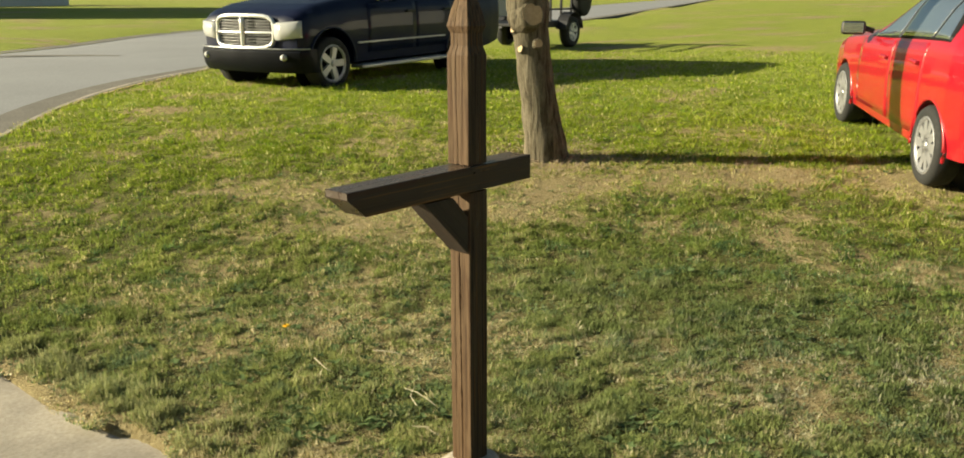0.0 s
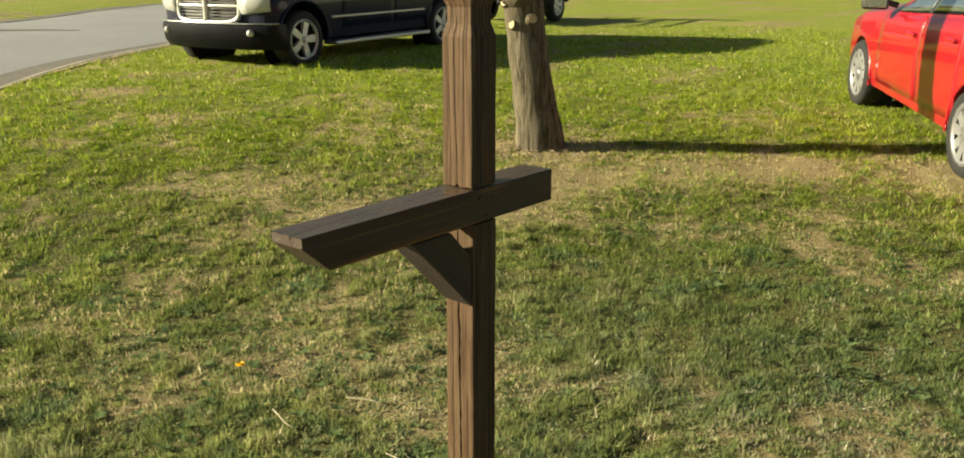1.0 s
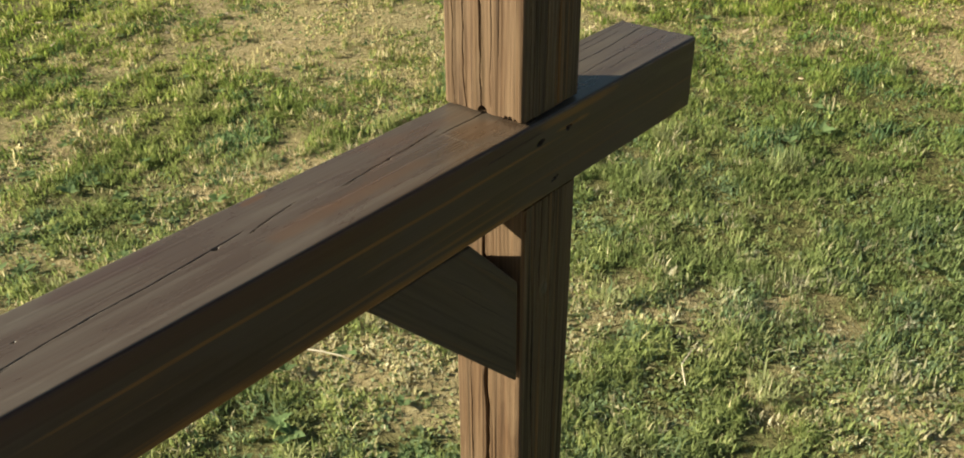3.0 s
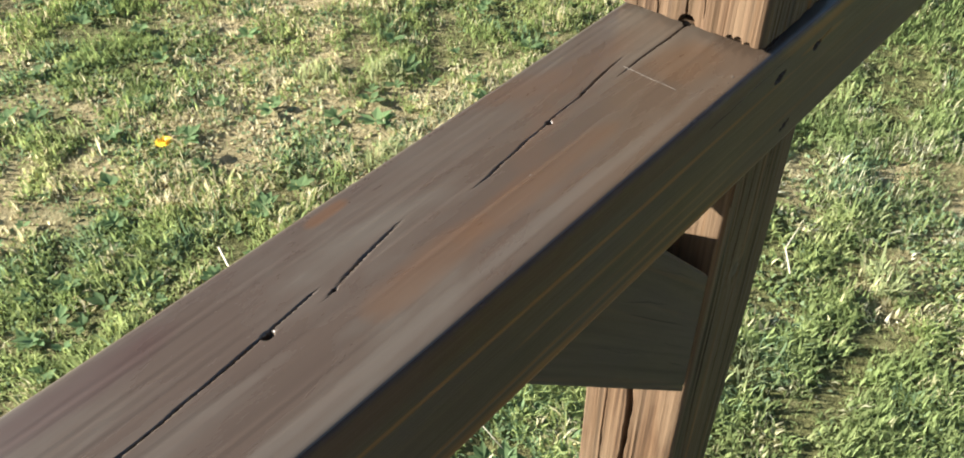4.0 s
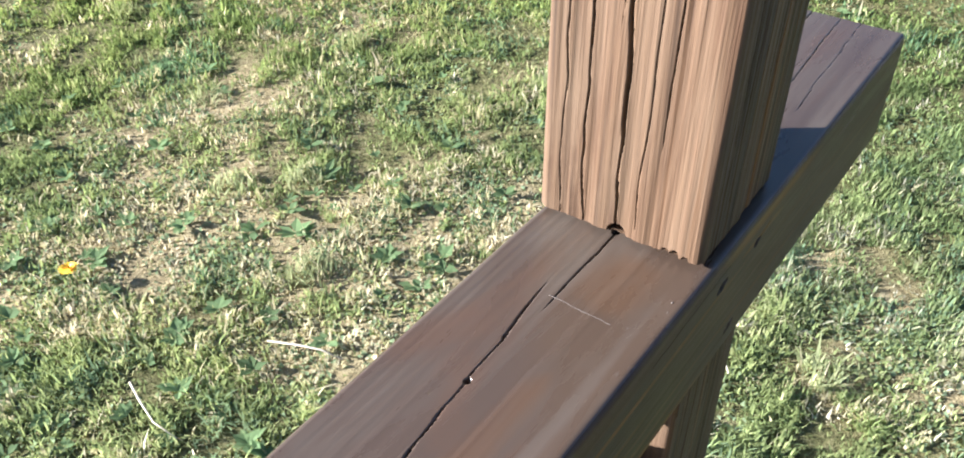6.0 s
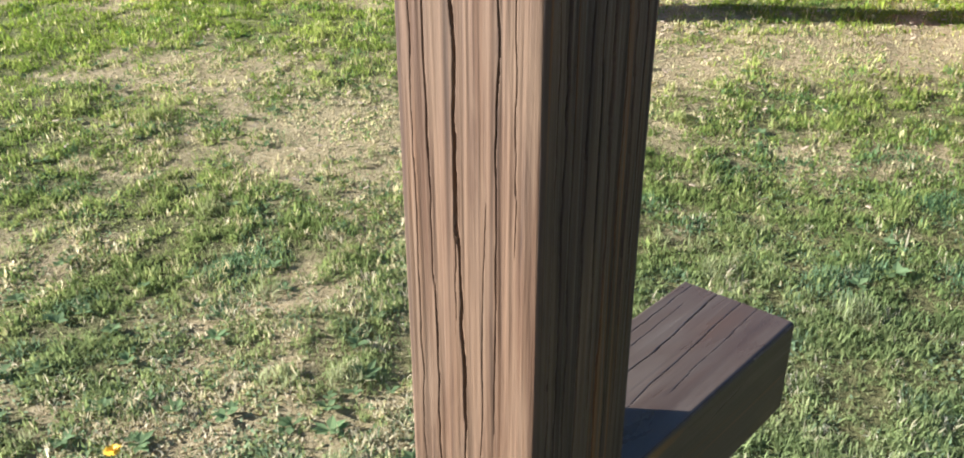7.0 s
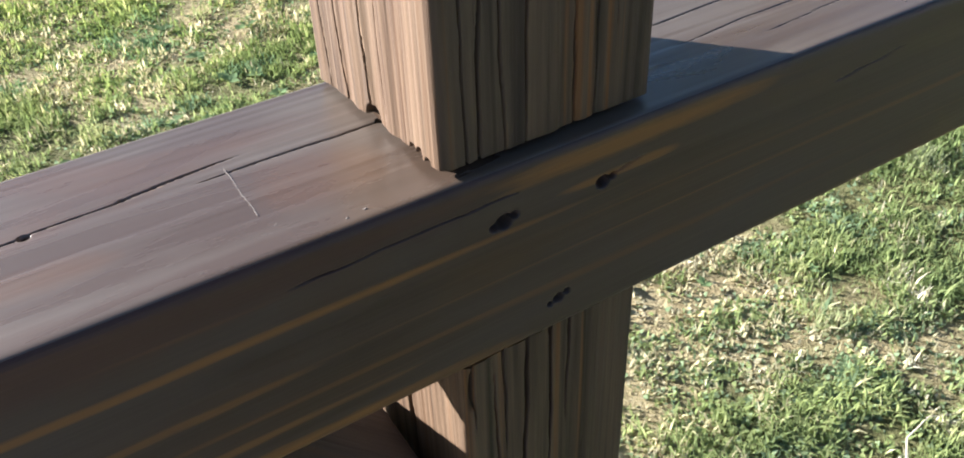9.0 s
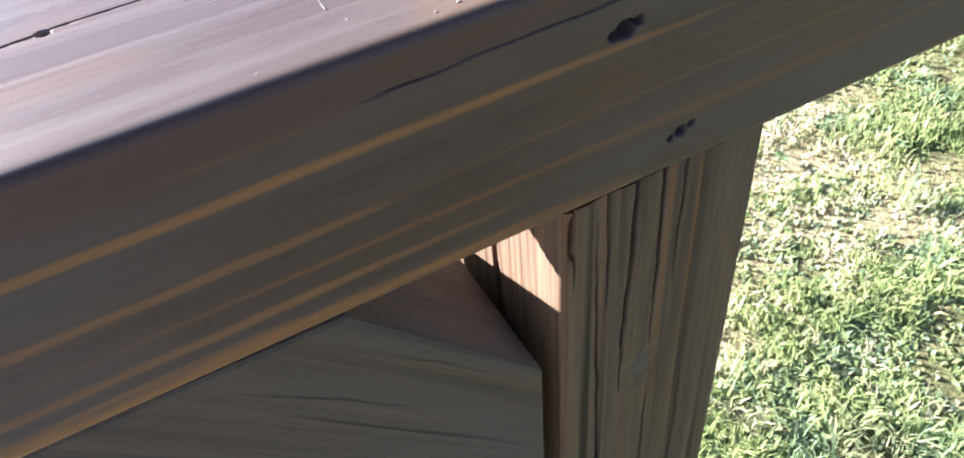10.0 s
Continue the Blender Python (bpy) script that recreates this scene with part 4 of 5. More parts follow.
        bmesh.ops.recalc_face_normals(bm, faces=bm.faces)
        part("headlight", bm, LENS, top, "hazy clear headlight", True)
        part("fog_light", lathe(bmesh.new(), [(0.0, -0.715), (0.03, -0.71), (0.042, -0.69), (0.042, -0.64)], "X", 20, (0, s * 0.72, 0.46)), LENS, top, "", True)
    # bumper that wraps the front
    bm = bmesh.new()
    path = [(-0.44, -0.975), (-0.55, -0.92), (-0.66, -0.66), (-0.71, 0.0), (-0.66, 0.66), (-0.55, 0.92), (-0.44, 0.975)]
    prof = [(0.05, 0.255), (-0.01, 0.33), (-0.035, 0.46), (-0.035, 0.52), (0.0, 0.560), (0.12, 0.560), (0.14, 0.255)]
    rings = []
    for x, y in path:
        rings.append([bm.verts.new((x + a, y * (1 + a * 0.05), z)) for a, z in prof])
    for a, b in zip(rings, rings[1:]):
        for i in range(7):
            bm.faces.new((a[i], b[i], b[(i + 1) % 7], a[(i + 1) % 7]))
    bm.faces.new(rings[0])
    bm.faces.new(rings[-1][::-1])
    bmesh.ops.recalc_face_normals(bm, faces=bm.faces)
    bumper = part("bumper", bm, BUMPER, top, "dark front bumper")
    bumper.data.shade_smooth()
    bumper.data.set_sharp_from_angle(angle=radians(35))
    part("bumper_trim", tube(bmesh.new(), [Vector((x - 0.01, y, 0.563)) for x, y in path], [0.010] * 7, 8), SILL_SILVER, top, "thin bright strip along the bumper top", True)
    for s in (-1, 1):
        for x0, x1 in ((0.72, 1.80), (1.82, 2.72)):
            d = part("door", sh.panel(x0, x1, 0.16, 0.985, 0.006, 0.0, 0.0, side=s), NAVY, top, "", True)
            y, z = sh.side(x1 - 0.14, 0.82)
            part("handle", box(bmesh.new(), x1 - 0.24, x1 - 0.06, min(s * y, s * (y + 0.045)), max(s * y, s * (y + 0.045)), z - 0.018, z + 0.018, 0.012), BLACK_PLASTIC, d)
        for x0, x1, a, b in ((0.98, 1.80, 0.55, 0.0), (1.86, 2.72, 0, 0), (2.80, 3.75, 0, -0.2)):
            part("side_window", sh.panel(x0, x1, 1.06, 1.9, 0.006, a, b, side=s), CAR_GLASS, top, "tinted side window", True)
        bm = bmesh.new()
        for x0, x1 in ((0.5, 2.52),):
            y, z = sh.side(1.5, 0.34)
            box(bm, x0, x1, min(s * (y - 0.004), s * (y + 0.022)), max(s * (y - 0.004), s * (y + 0.022)), z - 0.013, z + 0.013, 0.006)
        part("side_moulding", bm, SILL_SILVER, top, "thin bright side moulding")
        bm = box(bmesh.new(), 0.50, 2.56, min(s * 0.80, s * 1.03), max(s * 0.80, s * 1.03), 0.245, 0.30, 0.015)
        part("running_board", bm, SILL_SILVER, top, "silver running board")
        bm = box(bmesh.new(), 0.95, 1.10, min(s * 0.98, s * 1.18), max(s * 0.98, s * 1.18), 1.12, 1.30, 0.03)
        part("mirror", bm, NAVY, top)
    part("windscreen", glass_sheet(sh, 0.90, 1.50), CAR_GLASS, top, "", True)
    part("underbody", box(bmesh.new(), -0.3, 3.9, -0.6, 0.6, 0.28, 0.45, 0.03), BLACK_PLASTIC, top)


def glass_sheet(sh, x0, x1):
    bm = bmesh.new()
    rows = []
    for i in range(8):
        x = x0 + (x1 - x0) * i / 7
        _, _, zt, w, wt = sh.at(x)
        rows.append([bm.verts.new((x - 0.004, wt * 0.88 * k, zt + 0.012 - 0.05 * abs(k) ** 3)) for k in np.linspace(-1, 1, 9)])
    for a, b in zip(rows, rows[1:]):
        for i in range(8):
            bm.faces.new((a[i], b[i], b[i + 1], a[i + 1]))
    bmesh.ops.recalc_face_normals(bm, faces=bm.faces)
    return bm


def build_red_car(m):
    top = empty("sedan", m, label="bright red compact sedan parked on the lawn", category="car")
    sh = Shell([(-0.86, 0.36, 0.56, 0.60, 0.52, 0.42), (-0.78, 0.26, 0.66, 0.71, 0.68, 0.55), (-0.5, 0.21, 0.76, 0.82, 0.80, 0.64), (-0.1, 0.20, 0.85, 0.91, 0.845, 0.68), (0.35, 0.20, 0.90, 0.97, 0.85, 0.69), (0.62, 0.20, 0.93, 1.01, 0.85, 0.66),
                (1.25, 0.20, 0.965, 1.36, 0.85, 0.56), (1.6, 0.20, 0.995, 1.47, 0.85, 0.56), (2.1, 0.20, 1.035, 1.49, 0.85, 0.56), (2.5, 0.21, 1.065, 1.45, 0.85, 0.56), (2.85, 0.23, 1.085, 1.33, 0.845, 0.56), (3.12, 0.25, 1.085, 1.15, 0.82, 0.60), (3.4, 0.30, 1.04, 1.08, 0.76, 0.58), (3.5, 0.42, 0.90, 0.92, 0.70, 0.52)])
    body = part("body", sh.body(), RED, top, "glossy red bodywork", True)
    cut_arches(body, [(0, 0.30, 0.35, -1.1, -0.55), (2.57, 0.30, 0.35, -1.1, -0.55), (0, 0.30, 0.35, 0.55, 1.1), (2.57, 0.30, 0.35, 0.55, 1.1)])
    for x in (0, 2.57):
        for y, s in ((-0.755, -1), (0.755, 1)):
            wheel(top, x, y, 0.302, 0.19, 0.215, 10, s, COVER_SILVER, "silver ten-spoke wheel cover")
            part("wheel_well", lathe(bmesh.new(), [(0.345, s * 0.24), (0.0, s * 0.24)], "Y", 30, (x, s * 0.34, 0.30)), BLACK_PLASTIC, top)
            arc = [(x + 0.352 * math.cos(a), 0.30 + 0.352 * math.sin(a)) for a in np.linspace(-0.15, math.pi + 0.15, 31)]
            arc = [Vector((v, s * (min(0.85, sh.side(v, 0.45)[0]) - 0.010), z)) for v, z in arc]
            part("arch_lip", tube(bmesh.new(), arc, [0.014] * 31, 10), RED, top, "", True)
    for s in (-1, 1):
        for x0, x1, a in ((0.50, 1.48, 0.05), (1.50, 2.28, 0.02)):
            d = part("door", sh.panel(x0, x1, 0.10, 0.985, 0.005, a, 0.05, side=s), RED, top, "", True)
            y, z = sh.side(x1 - 0.14, 0.80)
            part("handle", box(bmesh.new(), x1 - 0.22, x1 - 0.05, min(s * y, s * (y + 0.04)), max(s * y, s * (y + 0.04)), z - 0.016, z + 0.016, 0.012), RED, d)
        part("window_surround", sh.panel(0.74, 2.70, 1.02, 1.95, 0.0025, 0.52, -0.16, side=s), DARK_TRIM, top, "dark window surround", True)
        part("side_window", sh.panel(0.80, 1.50, 1.07, 1.88, 0.005, 0.52, 0.02, side=s), CAR_GLASS, top, "tinted front side window", True)
        part("side_window", sh.panel(1.56, 2.30, 1.07, 1.88, 0.005, 0.02, 0.0, side=s), CAR_GLASS, top, "tinted rear side window", True)
        part("side_window", sh.panel(2.34, 2.62, 1.07, 1.80, 0.005, 0.0, -0.16, side=s), CAR_GLASS, top, "small tinted quarter window", True)
        part("pillar_trim", sh.panel(1.50, 1.56, 1.03, 1.92, 0.004, 0.02, 0.02, side=s), BLACK_PLASTIC, top)
        mir = part("mirror", box(bmesh.new(), -0.05, 0.055, -0.105, 0.105, -0.062, 0.062, 0.028, 3), BLACK_PLASTIC, top, "black door mirror", True)
        mir.matrix_local = Matrix.Translation((0.74, s * 0.985, 1.015)) @ Matrix.Rotation(radians(s * 14), 4, "Z") @ Matrix.Rotation(radians(-5), 4, "Y")
        part("mirror_glass", box(bmesh.new(), 0.053, 0.060, -0.086, 0.086, -0.046, 0.046, 0.003), CHROME, mir, "silvery mirror glass")
        bm = bar(bmesh.new(), (0.74, s * 0.80, 0.985), (0.72, s * 0.95, 1.03), 0.025)
        part("mirror_arm", bm, BLACK_PLASTIC, top)
        bm = box(bmesh.new(), -0.70, -0.45, min(s * 0.52, s * 0.74), max(s * 0.52, s * 0.74), 0.58, 0.71, 0.04)
        part("headlight", bm, LENS, top)
        bm = box(bmesh.new(), 3.18, 3.46, min(s * 0.60, s * 0.79), max(s * 0.60, s * 0.79), 0.78, 0.94, 0.03)
        part("tail_light", bm, RED, top)
    part("windscreen", glass_sheet(sh, 0.68, 1.26), CAR_GLASS, top, "", True)
    part("rear_window", glass_sheet(sh, 2.52, 3.02), CAR_GLASS, top, "", True)
    part("underbody", box(bmesh.new(), -0.6, 3.2, -0.55, 0.55, 0.17, 0.30, 0.03), BLACK_PLASTIC, top)


def build_trailer(m):
    top = empty("utility_trailer", m, label="black steel utility trailer with open rails and a spare wheel", category="trailer")
    w = 1.5
    part("deck", box(bmesh.new(), -2.2, 0.75, 0.12, w, 0.50, 0.56, 0.01), BLACK_STEEL, top)
    for y in (0.12, w):
        part("rail", box(bmesh.new(), -2.2, 0.75, y - 0.03, y + 0.03, 0.44, 0.57, 0.008), BLACK_STEEL, top)
        part("top_rail", box(bmesh.new(), -2.2, 0.75, y - 0.025, y + 0.025, 1.05, 1.10, 0.006), BLACK_STEEL, top)
        part("mid_rail", box(bmesh.new(), -2.2, 0.75, y - 0.018, y + 0.018, 0.80, 0.835, 0.005), BLACK_STEEL, top)
        for x in (-2.17, -1.7, -1.2, -0.7, -0.2, 0.3, 0.72):
            part("upright", box(bmesh.new(), x - 0.022, x + 0.022, y - 0.024, y + 0.024, 0.56, 1.06, 0.005), BLACK_STEEL, top)
    for x0, x1 in ((-0.66, -0.24), (-0.16, 0.28)):
        part("side_panel", box(bmesh.new(), x0, x1, w - 0.05, w - 0.03, 0.66, 1.04, 0.004), GALVANISED, top, "pale galvanised panel")
    for y, s in ((0.0, -1), (1.62, 1)):
        wheel(top, 0, y, 0.33, 0.2, 0.20, 6, s, WHITE_PAINT, "pale steel rim")
        bm = bmesh.new()
        arc = [(0.42 * math.cos(a), 0.33 + 0.42 * math.sin(a)) for a in np.linspace(0.15, math.pi - 0.15, 14)]
        for (xa, za), (xb, zb) in zip(arc, arc[1:]):
            f = [bm.verts.new(p) for p in ((xa, y - 0.13, za), (xb, y - 0.13, zb), (xb, y + 0.13, zb), (xa, y + 0.13, za))]
            bm.faces.new(f)
        bmesh.ops.remove_doubles(bm, verts=bm.verts, dist=1e-4)
        r = bmesh.ops.solidify(bm, geom=list(bm.faces), thickness=0.012)
        part("fender", bm, BLACK_STEEL, top)
    sp = part("spare_wheel", lathe(bmesh.new(), [(0.19, -0.09), (0.31, -0.1), (0.33, -0.06), (0.33, 0.06), (0.31, 0.1), (0.19, 0.09)], "Y", 40, (0.62, 0.02, 0.98)), RUBBER, top, "spare wheel on the side rail", True)
    part("rim", lathe(bmesh.new(), [(0.195, -0.085), (0.17, -0.06), (0.0, -0.05)], "Y", 30, (0.62, 0.02, 0.98)), WHITE_PAINT, sp, "", True)
    part("tongue", bar(bmesh.new(), (-2.2, 0.8, 0.48), (-3.6, 0.8, 0.48), 0.04), BLACK_STEEL, top)
    part("jack", bar(bmesh.new(), (-3.3, 0.8, 0.0), (-3.3, 0.8, 0.75), 0.03), BLACK_STEEL, top)
    part("tail_lamp", box(bmesh.new(), 0.75, 0.78, 0.14, 0.30, 0.45, 0.53, 0.006), RED, top)


# ---- tree ----
def tube(bm, pts, radii, n=20, rough=0.0, seed=0, cap=True):
    """A round limb along the points, with a lumpy skin."""
    rings = []
    for i, (p, r) in enumerate(zip(pts, radii)):
        a, b = Vector(pts[max(0, i - 1)]), Vector(pts[min(len(pts) - 1, i + 1)])
        q = (b - a).to_track_quat("Z", "Y").to_matrix()
        ring = []
        for k in range(n):
            t = 2 * math.pi * k / n
            d = q @ Vector((math.cos(t), math.sin(t), 0))
            s = r * (1 + rough * noise.noise(Vector((math.cos(t) * 1.6, math.sin(t) * 1.6, i * 0.35 + seed * 7))) + rough * 0.5 * noise.noise(Vector((math.cos(t) * 5, math.sin(t) * 5, i * 0.8 + seed))))
            ring.append(bm.verts.new(Vector(p) + d * s))
        rings.append(ring)
    for a, b in zip(rings, rings[1:]):
        for k in range(n):
            bm.faces.new((a[k], a[(k + 1) % n], b[(k + 1) % n], b[k]))
    if cap:
        bm.faces.new(rings[-1])
    return bm


def bezier(p0, p1, p2, n):
    p0, p1, p2 = Vector(p0), Vector(p1), Vector(p2)
    return [p0 * (1 - t) ** 2 + p1 * 2 * t * (1 - t) + p2 * t * t for t in np.linspace(0, 1, n)]


def build_tree():
    base = Vector((3.985, 2.825, 0.22))
    top = empty("tree", Matrix.Translation(base), label="pruned tree with a grey-brown trunk and pale saw cuts", category="tree")
    right, up = Vector((0.68, -0.73, 0)), Vector((0, 0, 1))
    near = Vector((-0.73, -0.68, 0))
    pts = bezier((0, 0, -0.1), tuple(right * -0.20 + up * 1.1), tuple(right * -0.30 + up * 2.35), 40)
    rad = [0.150 + 0.045 * math.exp(-i / 5.0) * 1.5 - 0.0002 * i + 0.030 * math.exp(-((i - 24) / 3.0) ** 2) for i in range(40)]
    part("trunk", tube(bmesh.new(), pts, rad, 40, 0.10, 1), BARK, top, "furrowed grey-brown trunk", True)
    fork = pts[-1] - up * 0.15
    ends = []
    for sx, dy, h, r0 in ((-0.55, -0.1, 3.2, 0.07), (0.45, 0.25, 3.4, 0.085), (-0.05, 0.5, 3.6, 0.08), (-0.2, -0.45, 3.3, 0.06)):
        lean = right * sx + near * -dy
        p = bezier(tuple(fork + right * sx * 0.12 + near * -dy * 0.1), tuple(fork + lean * 0.35 + up * (h - 1.3) * 0.45), tuple(fork + lean * 1.7 + up * (h - 1.3)), 16)
        part("limb", tube(bmesh.new(), p, [r0 * (1 - 0.045 * i) for i in range(16)], 18, 0.12, int(h * 10)), BARK, top, "", True)
        ends.append((p, r0))
    # stubs and their pale cuts
    for at, axis, r, ln in ((right * -0.20 + near * 0.10 + up * 1.24, near * 0.9 + right * 0.30 + up * 0.25, 0.105, 0.10), (right * -0.25 + near * 0.10 + up * 0.98, near * 0.6 - right * 0.75 + up * 0.2, 0.035, 0.025), (right * -0.13 + near * 0.12 + up * 1.02, near * 0.9 + right * 0.25 + up * 0.2, 0.04, 0.045), (right * -0.30 + near * 0.06 + up * 1.14, near * 0.5 - right * 0.8 + up * 0.3, 0.04, 0.03)):
        axis = axis.normalized()
        p = [at - axis * 0.08, at, at + axis * ln * 0.6, at + axis * ln]
        st = part("stub", tube(bmesh.new(), p, [r * 1.5, r * 1.25, r * 1.05, r], 18, 0.15, int(r * 999)), BARK, top, "", True)
        q = [at + axis * (ln - 0.004), at + axis * (ln + 0.004)]
        part("saw_cut", tube(bmesh.new(), q, [r * 0.86, r * 0.84], 18, 0.12, int(r * 999)), CUT_WOOD, st, "pale fresh saw cut")
    # branches and leaves of the crown
    verts, faces = [], []
    for p, r0 in ends:
        for k in range(7):
            s = p[8 + k]
            tip = s + Vector((random.uniform(-1, 1), random.uniform(-1, 1), random.uniform(0.3, 1.1))) * 0.9
            b = bezier(tuple(s), tuple((s + tip) / 2 + up * 0.12), tuple(tip), 8)
            part("branch", tube(bmesh.new(), b, [0.022 * (1 - 0.1 * i) for i in range(8)], 8, 0.1, k), BARK, top, "", True)
            for _ in range(130):
                c = b[random.randrange(2, 8)] + Vector((random.gauss(0, 0.17), random.gauss(0, 0.17), random.gauss(0, 0.14)))
                d = Vector((random.gauss(0, 1), random.gauss(0, 1), random.gauss(0, 0.6))).normalized()
                e = d.cross(Vector((random.gauss(0, 1), random.gauss(0, 1), random.gauss(0, 1)))).normalized()
                ln, i0 = random.uniform(0.05, 0.085), len(verts)
                verts += [c, c + d * ln * 0.5 + e * ln * 0.3, c + d * ln, c + d * ln * 0.5 - e * ln * 0.3]
                faces.append((i0, i0 + 1, i0 + 2, i0 + 3))
    me = arrays_mesh("crown", np.array([tuple(v) for v in verts]), np.array(faces), LEAF)
    ob = new("crown", me)
    ob.parent = top
    tagged(ob, "small green spring leaves")


build_tree()


# ---- house across the street, and two unseen ones for a shadow and a reflection ----
def build_house(name, m, lx, ly, wall_h, ridge, label, openings):
    top = empty(name, m, label=label, category="house")
    wall = part("wall", box(bmesh.new(), 0, lx, 0, ly, -0.6, wall_h), SIDING, top, "pale siding wall")
    bm = bmesh.new()
    e = 0.5
    v = [bm.verts.new(p) for p in ((-e, -e, wall_h - 0.1), (lx + e, -e, wall_h - 0.1), (lx + e, ly + e, wall_h - 0.1), (-e, ly + e, wall_h - 0.1), (-e, ly / 2, ridge), (lx + e, ly / 2, ridge))]
    for f in ((0, 1, 5, 4), (2, 3, 4, 5), (1, 2, 5), (3, 0, 4), (3, 2, 1, 0)):
        bm.faces.new([v[i] for i in f])
    bmesh.ops.recalc_face_normals(bm, faces=bm.faces)
    part("roof", bm, ROOF_SHINGLE, top, "dark shingle roof")
    for kind, x0, x1, z0, z1 in openings:
        ob = part(kind, box(bmesh.new(), x0, x1, -0.06, 0.02, z0, z1, 0.01), WHITE_PAINT if kind != "window" else CAR_GLASS, top)
        if kind == "window":
            part("window_frame", box(bmesh.new(), x0 - 0.08, x1 + 0.08, -0.04, 0.03, z0 - 0.08, z1 + 0.08, 0.01), WHITE_PAINT, ob)


build_house("house", Matrix.Translation((47.5, 113.6, 0.5)) @ Matrix.Rotation(radians(12), 4, "Z") @ Matrix.Translation((-28, 0, 0)), 28, 12, 3.6, 6.2, "pale single-storey house across the street", [("garage_door", 13.5, 19.0, 0.05, 2.6), ("window", 22.0, 24.0, 1.0, 2.4), ("window", 5.0, 7.0, 1.0, 2.4), ("door", 10.0, 11.2, 0.0, 2.4)])
# out of view, added to throw the dark band across the far lawn
build_house("house", Matrix.Translation((8.8, 62.7, 0.5)) @ Matrix.Rotation(radians(62.5), 4, "Z"), 45, 9, 7.5, 12.0, "long pale two-storey house, out of view, added as a shadow caster", [("window", 3.0, 4.6, 0.9, 2.1), ("window", 16.0, 17.6, 3.4, 4.6), ("window", 28.0, 29.6, 3.4, 4.6), ("door", 9.0, 10.0, 0.0, 2.1)])
# unseen facade, added so that the SUV's doors mirror something pale and sunlit
build_house("house", Matrix.Translation((22.6, 0.76, 0.5)) @ Matrix.Rotation(radians(223), 4, "Z"), 14, 8, 2.7, 4.4, "pale single-storey house beside the lawn, out of view, added for door reflections", [("garage_door", 1.5, 6.0, 0.05, 2.2), ("door", 8.0, 9.0, 0.0, 2.1), ("window", 10.5, 12.1, 0.9, 2.1)])


# ---- parked vehicles ----
SUV_AT = along((5.43, 7.64, 0.42), (8.43, 8.14, 0.46)) @ Matrix.Translation((0, 0.95, 0))
CAR_AT = along((7.20, 1.59, 0.36), (5.075, 0.10, 0.225)) @ Matrix.Translation((0, 0.85, 0))
build_suv(SUV_AT)
build_red_car(CAR_AT)
build_trailer(Matrix.Translation((14.18, 10.42, 0.515)) @ Matrix.Rotation(radians(11), 4, "Z"))


# ---- turf ----
PALETTE = np.array((1.24, 1.16, 0.94)) * np.array([(0.15, 0.20, 0.070), (0.21, 0.26, 0.095), (0.29, 0.33, 0.14), (0.38, 0.40, 0.20), (0.12, 0.19, 0.11), (0.43, 0.39, 0.25), (0.53, 0.48, 0.36), (0.64, 0.60, 0.49)])


